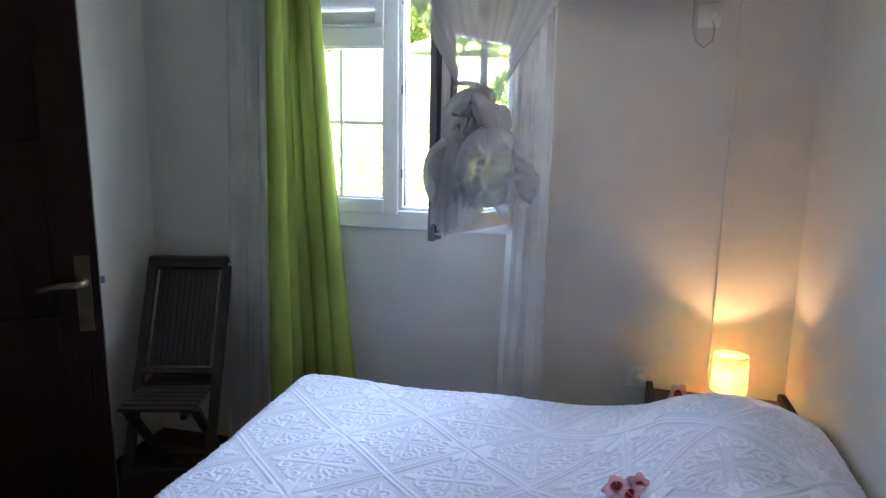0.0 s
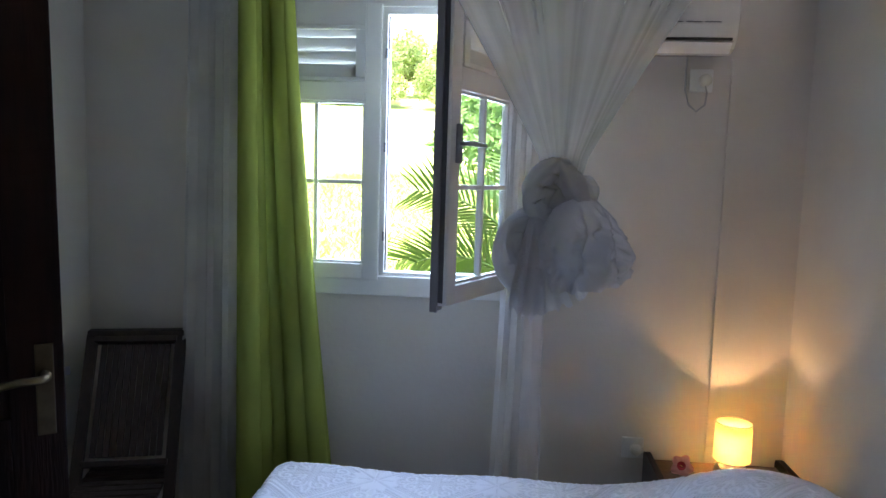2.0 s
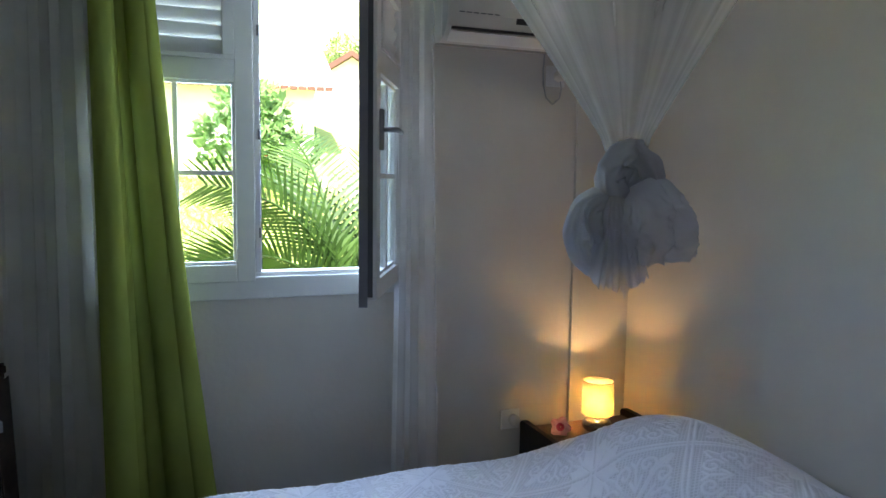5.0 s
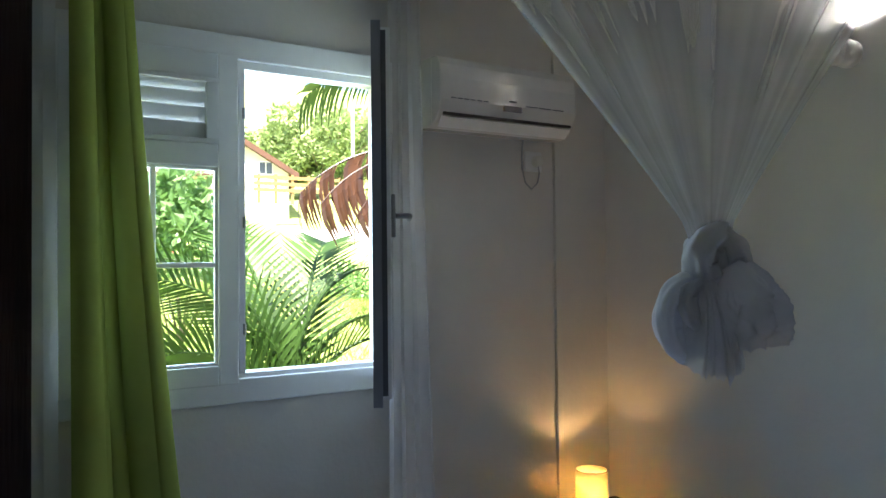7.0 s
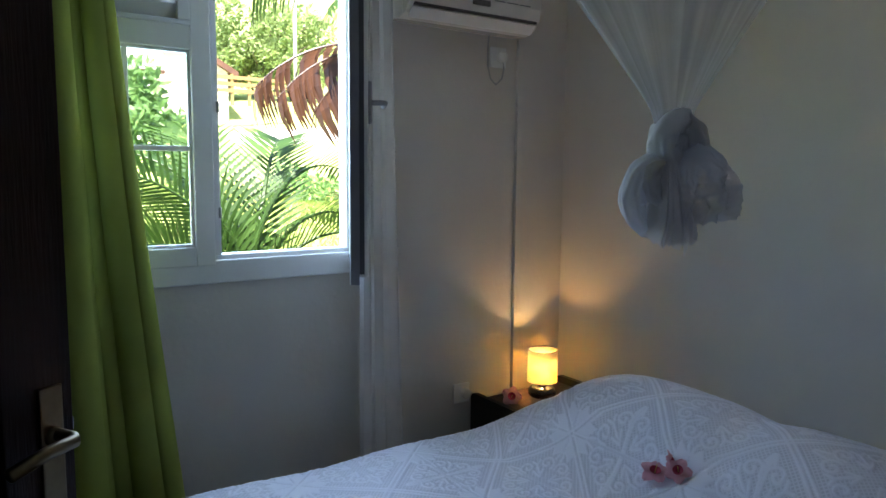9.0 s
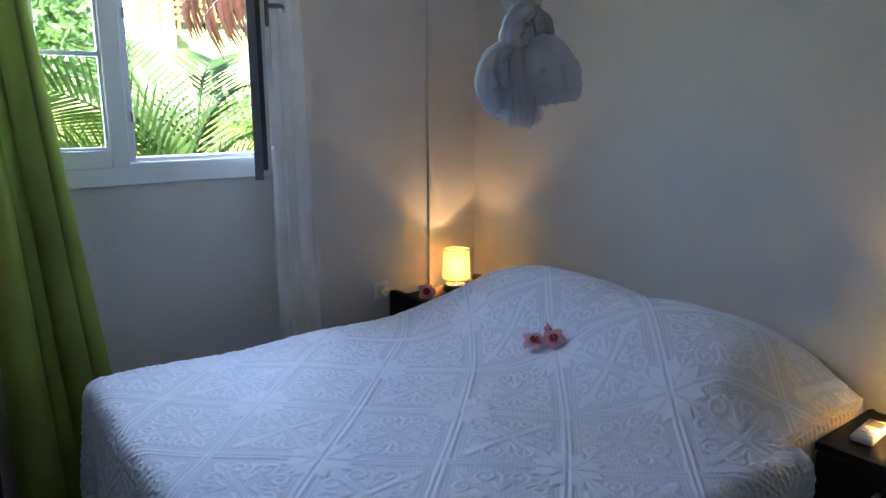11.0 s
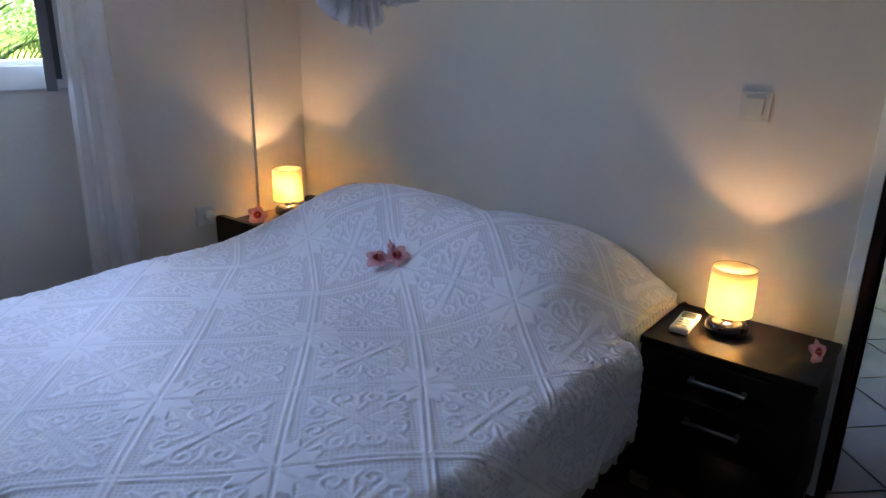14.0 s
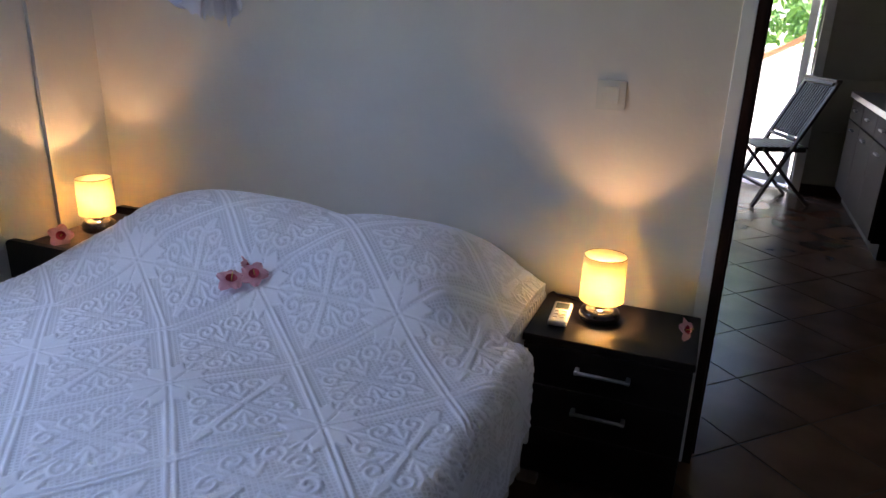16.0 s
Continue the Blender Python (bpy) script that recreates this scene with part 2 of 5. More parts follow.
def box(bm, x0, x1, y0, y1, z0, z1, bevel=0.0, m=None):
    r = bmesh.ops.create_cube(bm, size=1)
    vs = r["verts"]
    bmesh.ops.scale(bm, vec=(x1 - x0, y1 - y0, z1 - z0), verts=vs)
    bmesh.ops.translate(bm, vec=((x0 + x1) / 2, (y0 + y1) / 2, (z0 + z1) / 2), verts=vs)
    if bevel:
        es = list({e for v in vs for e in v.link_edges})
        vs = list({v for f in bmesh.ops.bevel(bm, geom=es, offset=bevel, segments=2, profile=0.6, affect="EDGES")["faces"] for v in f.verts} | {v for v in vs if v.is_valid})
    if m is not None:
        bmesh.ops.transform(bm, matrix=m, verts=vs)
    return vs


def boxes(*dims, bevel=0.0):
    bm = bmesh.new()
    for d in dims:
        box(bm, *d, bevel=bevel)
    return bm


def bar(bm, a, b, w, d, bevel=0.0, up=(0, 0, 1)):
    """A squared bar from a to b; w across, d in depth."""
    a, b = Vector(a), Vector(b)
    z = (b - a).normalized()
    x = Vector(up).cross(z)
    x = x.normalized() if x.length > 1e-4 else Vector((1, 0, 0))
    y = z.cross(x)
    rot = Matrix((x, y, z)).transposed().to_4x4()
    box(bm, -w / 2, w / 2, -d / 2, d / 2, 0, (b - a).length, bevel, Matrix.Translation(a) @ rot)


def lathe(bm, profile, n=32, m=None):
    """Turns a profile of (radius, height) round z."""
    rings = []
    for r, z in profile:
        if r < 1e-5:
            rings.append([bm.verts.new((0, 0, z))])
        else:
            rings.append([bm.verts.new((r * math.cos(2 * math.pi * k / n), r * math.sin(2 * math.pi * k / n), z)) for k in range(n)])
    for a, b in zip(rings, rings[1:]):
        for k in range(n):
            q = [a[k % len(a)], a[(k + 1) % len(a)], b[(k + 1) % len(b)], b[k % len(b)]]
            q = list(dict.fromkeys(q))
            if len(q) > 2:
                bm.faces.new(q)
    if m is not None:
        bmesh.ops.transform(bm, matrix=m, verts=[v for ring in rings for v in ring])


def tube(bm, pts, radius, n=8, taper=None):
    """A round tube along points."""
    pts = [Vector(p) for p in pts]
    rings = []
    for i, p in enumerate(pts):
        d = (pts[min(i + 1, len(pts) - 1)] - pts[max(i - 1, 0)]).normalized()
        x = d.orthogonal().normalized() if abs(d.z) > 0.95 else Vector((0, 0, 1)).cross(d).normalized()
        y = d.cross(x)
        r = radius if taper is None else radius + (taper - radius) * i / (len(pts) - 1)
        rings.append([bm.verts.new(p + r * (math.cos(2 * math.pi * k / n) * x + math.sin(2 * math.pi * k / n) * y)) for k in range(n)])
    for a, b in zip(rings, rings[1:]):
        for k in range(n):
            bm.faces.new((a[k], a[(k + 1) % n], b[(k + 1) % n], b[k]))
    bm.faces.new(rings[0][::-1])
    bm.faces.new(rings[-1])


def sheet(fn, nu, nv, close=False):
    """A bmesh grid from fn(u, v), u and v from 0 to 1."""
    bm = bmesh.new()
    cols = nu if close else nu + 1
    vs = [[bm.verts.new(fn(i / nu, j / nv)) for j in range(nv + 1)] for i in range(cols)]
    for i in range(nu):
        a, b = vs[i], vs[(i + 1) % cols]
        for j in range(nv):
            bm.faces.new((a[j], b[j], b[j + 1], a[j + 1]))
    return bm


# ---- the bedroom's shell ----
WX0, WX1, WY0, WY1, CEIL = -1.85, 0.83, -0.75, 3.40, 2.62
KX0, KX1, KY0, KY1 = 0.95, 5.0, -2.2, 2.6


def structure(name, bm, material, label, category):
    return tagged(part(name, bm, material), label, category, "", "structure")


OX0, OX1, OZ0, OZ1 = -1.165, -0.180, 1.145, 2.175
structure("wall_window", boxes((WX0 - 0.2, OX0, WY1, 3.52, -0.45, CEIL), (OX1, KX0, WY1, 3.52, -0.45, CEIL),
          (OX0, OX1, WY1, 3.52, -0.45, OZ0), (OX0, OX1, WY1, 3.52, OZ1, CEIL)), M_WALL, "white painted plaster wall with the window", "wall")
DY0, DY1, DZ = 0.27, 1.150, 2.06
structure("wall_head", boxes((WX1, KX0, DY1, WY1, -0.02, CEIL), (WX1, KX0, -2.2, DY0, -0.02, CEIL), (WX1, KX0, DY0, DY1, DZ, CEIL)), M_WALL,
          "white painted wall behind the bed head", "wall")
BY0, BY1 = 1.10, 1.875
structure("wall_left", boxes((WX0 - 0.12, WX0, BY1, WY1, -0.02, CEIL), (WX0 - 0.12, WX0, WY0, BY0, -0.02, CEIL), (WX0 - 0.12, WX0, BY0, BY1, DZ, CEIL)), M_WALL,
          "white painted side wall with a doorway", "wall")
structure("wall_back", boxes((WX0 - 0.12, WX1, WY0 - 0.12, WY0, -0.02, CEIL)), M_WALL, "white painted plain wall", "wall")
structure("wall_closet", boxes((WX0 - 0.9, WX0 - 0.8, 0.9, 2.2, -0.02, CEIL), (WX0 - 0.8, WX0 - 0.12, 0.9, 1.0, -0.02, CEIL), (WX0 - 0.8, WX0 - 0.12, 2.1, 2.2, -0.02, CEIL)),
          M_WALL, "white walls of the small side room", "wall")
structure("ceiling", boxes((WX0 - 1.0, WX1 + 0.12, WY0 - 0.12, 3.52, CEIL, CEIL + 0.15)), M_CEIL, "white painted flat ceiling", "ceiling")
structure("ceiling_kitchen", boxes((KX0, KX1 + 0.15, KY0 - 0.1, KY1 + 0.1, CEIL, CEIL + 0.15)), M_CEIL, "white painted flat ceiling", "ceiling")
GY0, GY1 = 0.56, 1.48
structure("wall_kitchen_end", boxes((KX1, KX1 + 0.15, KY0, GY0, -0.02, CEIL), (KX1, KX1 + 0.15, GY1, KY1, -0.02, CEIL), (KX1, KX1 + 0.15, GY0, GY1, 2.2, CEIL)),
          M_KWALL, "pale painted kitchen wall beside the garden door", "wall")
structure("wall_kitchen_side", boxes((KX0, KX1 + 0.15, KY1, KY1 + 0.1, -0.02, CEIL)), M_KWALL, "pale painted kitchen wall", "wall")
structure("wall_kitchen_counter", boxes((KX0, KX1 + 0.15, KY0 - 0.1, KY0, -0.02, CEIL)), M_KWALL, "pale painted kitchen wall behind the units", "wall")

# skirting of brown tile
structure("baseboard", boxes((WX0, WX1, WY1 - 0.010, WY1, 0, 0.075), (WX1 - 0.010, WX1, DY1 + 0.06, WY1 - 0.011, 0, 0.075), (WX0, WX0 + 0.010, BY1 + 0.02, WY1 - 0.011, 0, 0.075)), M_TILE,
          "brown tile skirting along the walls", "baseboard")
structure("baseboard_kitchen", boxes((KX1 - 0.012, KX1, KY0, GY0, 0, 0.08), (KX0, KX1, KY1 - 0.012, KY1, 0, 0.08)), M_DOORWOOD, "dark skirting in the kitchen", "baseboard")

# door lining and white casing of the doorway into the kitchen
door_frame = thing("door_frame", "dark wooden door lining with white casing", "door frame", kind="structure")
part("lining", boxes((WX1 - 0.012, KX0 + 0.012, DY1 - 0.026, DY1, 0, DZ), (WX1 - 0.012, KX0 + 0.012, DY0, DY0 + 0.026, 0, DZ), (WX1 - 0.012, KX0 + 0.012, DY0 + 0.026, DY1 - 0.026, DZ - 0.026, DZ), bevel=0.002), M_DOORWOOD, door_frame, "dark stained wood")
part("casing", boxes((WX1 - 0.014, WX1, DY1, DY1 + 0.036, 0, DZ + 0.045), (WX1 - 0.014, WX1, DY0 - 0.045, DY0, 0, DZ + 0.045), (WX1 - 0.014, WX1, DY0, DY1, DZ, DZ + 0.045), bevel=0.003), M_TRIM, door_frame, "white painted trim")
part("door_stop", boxes((WX1 + 0.05, WX1 + 0.07, DY1 - 0.036, DY1 - 0.026, 0, DZ - 0.03), bevel=0.002), M_DOORWOOD, door_frame)

# ---- window ----
window = thing("window_1", "white painted casement window, one sash closed and one swung open", "window", kind="structure")


def board_frame(x0, x1, z0, z1, w, y0, y1, bevel=0.004):
    return boxes((x0, x1, y0, y1, z0, z0 + w), (x0, x1, y0, y1, z1 - w, z1), (x0, x0 + w, y0, y1, z0 + w, z1 - w), (x1 - w, x1, y0, y1, z0 + w, z1 - w), bevel=bevel)


part("casing", board_frame(OX0 - 0.055, OX1 + 0.045, OZ0 - 0.05, OZ1 + 0.06, 0.075, WY1 - 0.016, WY1), M_TRIM, window)
part("window_frame", board_frame(OX0, OX1, OZ0, OZ1, 0.04, WY1 + 0.001, WY1 + 0.06), M_TRIM, window)
part("window_sill", boxes((OX0, OX1, WY1 + 0.06, 3.56, OZ0 - 0.03, OZ0 + 0.012), bevel=0.004), M_TRIM, window)


def sash(place, flip):
    """A sash 0.49 wide from x = 0 (hinge) to -0.49, z from 0 to 1.02; its room face at y = 0."""
    s = flip
    W, HH = 0.49, 1.015

    def bx(x0, x1, y0, y1, z0, z1):
        return (min(s * x0, s * x1), max(s * x0, s * x1), y0, y1, z0, z1)
    ST, RB, LB, LT = 0.060, 0.060, 0.665, 0.735
    fr = boxes(bx(0, -ST, 0, 0.042, 0, HH), bx(-W + ST, -W, 0, 0.042, 0, HH), bx(-ST, -W + ST, 0, 0.042, 0, RB),
               bx(-ST, -W + ST, 0, 0.042, LB, LT), bx(-ST, -W + ST, 0, 0.042, 0.935, HH), bevel=0.004)
    sash_ob = part("sash", fr, M_TRIM, window)
    sash_ob.matrix_local = place
    part("bead", boxes(bx(-ST, -W + ST, 0.012, 0.03, RB, RB + 0.010), bx(-ST, -W + ST, 0.012, 0.03, LB - 0.010, LB), bx(-ST, -ST - 0.010, 0.012, 0.03, RB + 0.010, LB - 0.010),
                       bx(-W + ST + 0.010, -W + ST, 0.012, 0.03, RB + 0.010, LB - 0.010), bevel=0.003), M_TRIM, sash_ob)
    part("louvre_frame", boxes(bx(-ST, -W + ST, -0.006, 0.036, LT, LT + 0.014), bx(-ST, -W + ST, -0.006, 0.036, 0.921, 0.935), bx(-ST, -ST - 0.036, -0.006, 0.036, LT + 0.014, 0.921),
                               bx(-W + ST + 0.036, -W + ST, -0.006, 0.036, LT + 0.014, 0.921), bevel=0.003), M_TRIM, sash_ob)
    for k in range(4):
        bm = bmesh.new()
        box(bm, -0.149, 0.149, -0.004, 0.004, -0.030, 0.030, 0.0025, Matrix.Translation((s * -W / 2, 0.018, 0.770 + 0.0465 * k)) @ pose(0, 0, 0, 24))
        part("slat", bm, M_TRIM, sash_ob)
    part("glazing_bar", boxes(bx(-W / 2 - 0.008, -W / 2 + 0.008, 0.010, 0.032, RB + 0.010, LB - 0.010), bevel=0.003), M_TRIM, sash_ob)
    part("glazing_bar", boxes(bx(-ST - 0.010, -W / 2 + 0.008, 0.011, 0.031, 0.358, 0.374), bx(-W / 2 - 0.008, -W + ST + 0.010, 0.011, 0.031, 0.358, 0.374), bevel=0.003), M_TRIM, sash_ob)
    for x0, x1 in ((-0.065, -W / 2), (-W / 2, -W + 0.065)):
        for z0, z1 in ((0.065, 0.366), (0.366, 0.66)):
            p = part("pane", boxes(bx(x0, x1, 0.019, 0.023, z0, z1)), M_GLASS, sash_ob)
            p.visible_shadow = False
    return sash_ob


sash(pose(-1.180, 3.377, 1.155), -1)
part("mullion", boxes((-0.6885, -0.669, 3.384, 3.46, OZ0 + 0.041, OZ1 - 0.041), bevel=0.003), M_TRIM, window)
osash = sash(pose(-0.182, 3.360, 1.152, 0, 0, 65), 1)
part("seal", boxes((-0.494, -0.49, 0.012, 0.030, 0.01, 1.005), (-0.485, -0.02, 0.042, 0.046, 0.004, 0.014)), M_GREYSEAL, osash, "dark grey rubber seal")
# the strip's grey stands in for the shade on the white sash edge
part("rebate", boxes((-0.502, -0.4945, 0.026, 0.052, -0.02, 1.03), (-0.494, -0.44, 0.0425, 0.052, -0.02, 1.03), bevel=0.002), M_EDGE, osash, "rebate strip with its shade painted in grey")
hb = bmesh.new()
box(hb, -0.460, -0.434, -0.012, 0.0, 0.44, 0.56, 0.004)
tube(hb, [(-0.447, -0.010, 0.50), (-0.447, -0.045, 0.50), (-0.440, -0.052, 0.50), (-0.36, -0.052, 0.497)], 0.008, 8)
part("handle", hb, M_METAL, osash, "grey metal lever handle", True)
for k in (0.17, 0.5, 0.84):
    bm = bmesh.new()
    lathe(bm, [(0, -0.017), (0.005, -0.017), (0.005, 0.017), (0, 0.017)], 12, pose(-0.672, 3.382, 1.152 + k))
    part("keeper", bm, M_METAL, window, "small metal keeper")
part("meeting_seal", boxes((-0.6685, -0.665, 3.40, 3.42, 1.19, 2.13)), M_GREYSEAL, window)

# ---- bed and bedspread ----
BX0, BX1, BYN, BYF, BZ = -0.915, 0.80, 1.595, 3.02, 0.567
bed = thing("bed", "double bed hidden under a white crocheted bedspread", "bed", pose(0, 0, 0))
part("mattress", boxes((BX0 + 0.03, BX1, BYN + 0.03, BYF - 0.03, 0.37, BZ - 0.03), bevel=0.03), M_TRIM, bed)
part("bed_base", boxes((BX0 + 0.05, BX1, BYN + 0.05, BYF - 0.05, 0.08, 0.365), bevel=0.01), M_NIGHT, bed)
for lx in (BX0 + 0.12, BX1 - 0.12):
    for ly in (BYN + 0.12, BYF - 0.12):
        part("leg", boxes((lx - 0.03, lx + 0.03, ly - 0.03, ly + 0.03, 0, 0.08)), M_NIGHT, bed)
for py in (2.06, 2.66):
    def pil(u, v, py=py):
        a, b = u * 2 * math.pi, (v - 0.5) * math.pi
        k = abs(math.cos(b)) ** 0.5
        sx, sy = math.copysign(abs(math.cos(a)) ** 0.6, math.cos(a)), math.copysign(abs(math.sin(a)) ** 0.6, math.sin(a))
        return (0.56 + 0.17 * k * sx, py + 0.26 * k * sy, BZ + 0.045 + 0.06 * math.sin(b))
    tagged(part("pillow", sheet(pil, 32, 12, True), M_TRIM, None, "", True), "white pillow under the bedspread at the wall", "pillow", "pillows on the bed")

# A crocheted bedspread: diamonds framed by double cords, stars on every other crossing, scrolls inside.
DX, DYY, OXX, OYY = 0.398, 0.374, -0.012, 2.018


def seg(px, py, ax, ay, bx, by):
    vx, vy = bx - ax, by - ay
    t = np.clip(((px - ax) * vx + (py - ay) * vy) / (vx * vx + vy * vy), 0, 1)
    return np.hypot(px - ax - t * vx, py - ay - t * vy), t


def crochet(X, Y):
    """Relief in metres over the cloth's own coordinates."""
    # the cloth is drawn askew where it climbs the pillows
    pull = np.clip(X / 0.24, 0, 1.4)
    X, Y = X - 0.05 * pull, Y - pull * (0.045 + 0.10 * (Y - 1.876))
    p = (X - OXX) / DX - (Y - OYY) / DYY
    q = (X - OXX) / DX + (Y - OYY) / DYY
    side = 0.262
    wob = 0.012 * np.sin(7.1 * X + 3 * Y) + 0.010 * np.sin(5.3 * Y - 4 * X)
    p, q = p + wob, q + 0.8 * wob
    fp, fq = p - np.round(p), q - np.round(q)
    h = np.zeros_like(X)
    # cords: a pair of ridges along each line, knotted like beads
    for f, along in ((fp, q), (fq, p)):
        for off in (-0.026, 0.026):
            d = np.abs(f - off) * side
            h = np.maximum(h, 0.0046 * np.exp(-(d / 0.0042) ** 2) * (0.80 + 0.2 * np.sin(along * side / 0.011 * 2 * math.pi)))
    # stars of four leaves on every other crossing
    odd = (np.round(p) + np.round(q)) % 2 > 0.5
    for k in range(4):
        c, s = (1, 0, -1, 0)[k], (0, 1, 0, -1)[k]
        u = fp * c + fq * s
        v = -fp * s + fq * c
        w = np.abs(v)
        lean = u - w
        leaf = (w > 0.014) & (w < 0.135) & (lean > 0.008) & (u < 0.225 + 0.6 * w)
        rib = 0.86 + np.where((v > 0) == (k < 2), 0.14, 0.03) * np.sin(lean * side / 0.0095 * 2 * math.pi)
        h = np.where(odd & leaf, np.maximum(h, 0.0040 * rib), h)
    # scrolls in the fields
    cx, cy = p - np.floor(p) - 0.5, q - np.floor(q) - 0.5
    turned = (np.floor(p) + np.floor(q)) % 2 > 0.5
    cx, cy = np.where(turned, cy, cx), np.where(turned, -cx, cy)
    best = np.full(X.shape, 9.0)
    arc = np.zeros_like(X)
    sx, sy = np.abs(cx), np.abs(cy)
    lines = []
    for k in range(13):
        a0, a1 = math.radians(-70 + 34 * k), math.radians(-70 + 34 * (k + 1))
        r0, r1 = 0.100 - 0.0062 * k, 0.100 - 0.0062 * (k + 1)
        lines.append(((0.125 + r0 * math.cos(a0), 0.285 + r0 * math.sin(a0)), (0.125 + r1 * math.cos(a1), 0.285 + r1 * math.sin(a1))))
        lines.append(((0.285 + r0 * math.sin(a0), 0.125 + r0 * math.cos(a0)), (0.285 + r1 * math.sin(a1), 0.125 + r1 * math.cos(a1))))
    lines += [((0.0, 0.10), (0.06, 0.20)), ((0.10, 0.0), (0.20, 0.06)), ((0.0, 0.16), (0.0, 0.30)), ((0.16, 0.0), (0.30, 0.0)), ((0.0, 0.30), (0.05, 0.36)), ((0.30, 0.0), (0.36, 0.05)), ((0.24, 0.30), (0.34, 0.36)), ((0.30, 0.24), (0.36, 0.34))]
    for (x0, y0), (x1, y1) in lines:
        d, t = seg(sx, sy, x0, y0, x1, y1)
        best = np.minimum(best, d)
    # uneven stitches
    best = best + 0.0045 * np.sin(sx * 95) * np.sin(sy * 88)
    d = best * side
    bead = 0.75 + 0.25 * np.sin((cx * 1.0 + cy * 0.7) * side / 0.009 * 2 * math.pi) * np.sin((cx * 0.7 - cy) * side / 0.009 * 2 * math.pi)
    h = np.maximum(h, 0.0042 * np.exp(-(d / 0.0046) ** 2) * bead)
    # the double bar along one diagonal, strong in every other field
    reach = np.clip((0.36 - np.maximum(sx, sy)) / 0.02, 0, 1) * np.where(cx * cy > 0, 1.0, 0.45) * np.where(turned, 0.35, 1.0)
    d = np.abs(np.abs(sx - sy) * 0.707 - 0.014) * side
    h = np.maximum(h, 0.0042 * np.exp(-(d / 0.0036) ** 2) * reach * (0.85 + 0.15 * np.sin((sx + sy) * side / 0.012 * 2 * math.pi)))
    return h


def bump2(X, Y, cx, cy, rx, ry, n=2.4):
    return np.exp(-((np.abs(X - cx) / rx) ** n + (np.abs(Y - cy) / ry) ** n))


def spread_top(X, Y):
    """Height of the covered bed: mattress, two pillows, the slack of the cloth."""
    z = BZ + 0 * X
    head = 1 / (1 + np.exp(-(X - 0.30) / 0.075)) - 0.60 * np.clip((X - 0.46) / 0.34, 0, 1) ** 2
    two = np.where(Y < 2.33, 1 / (1 + np.exp(-(Y - 1.74) / 0.062)), np.exp(-(np.abs(Y - 2.33) / 0.665) ** 8)) * (0.200 - 0.024 * np.exp(-((Y - 2.26) / 0.09) ** 2) + 0.010 * np.exp(-((Y - 2.62) / 0.2) ** 2))
    z = z + head * two
    z = z - 0.05 * np.clip((X - 0.10) / 0.30, 0, 1) * np.clip((1.80 - Y) / 0.2, 0, 1) ** 1.3
    z = z + 0.006 * np.sin(5.2 * X + 2.2 * Y) * np.sin(4.1 * Y - 1.3 * X) + 0.004 * np.sin(11 * X - 7 * Y)
    return z


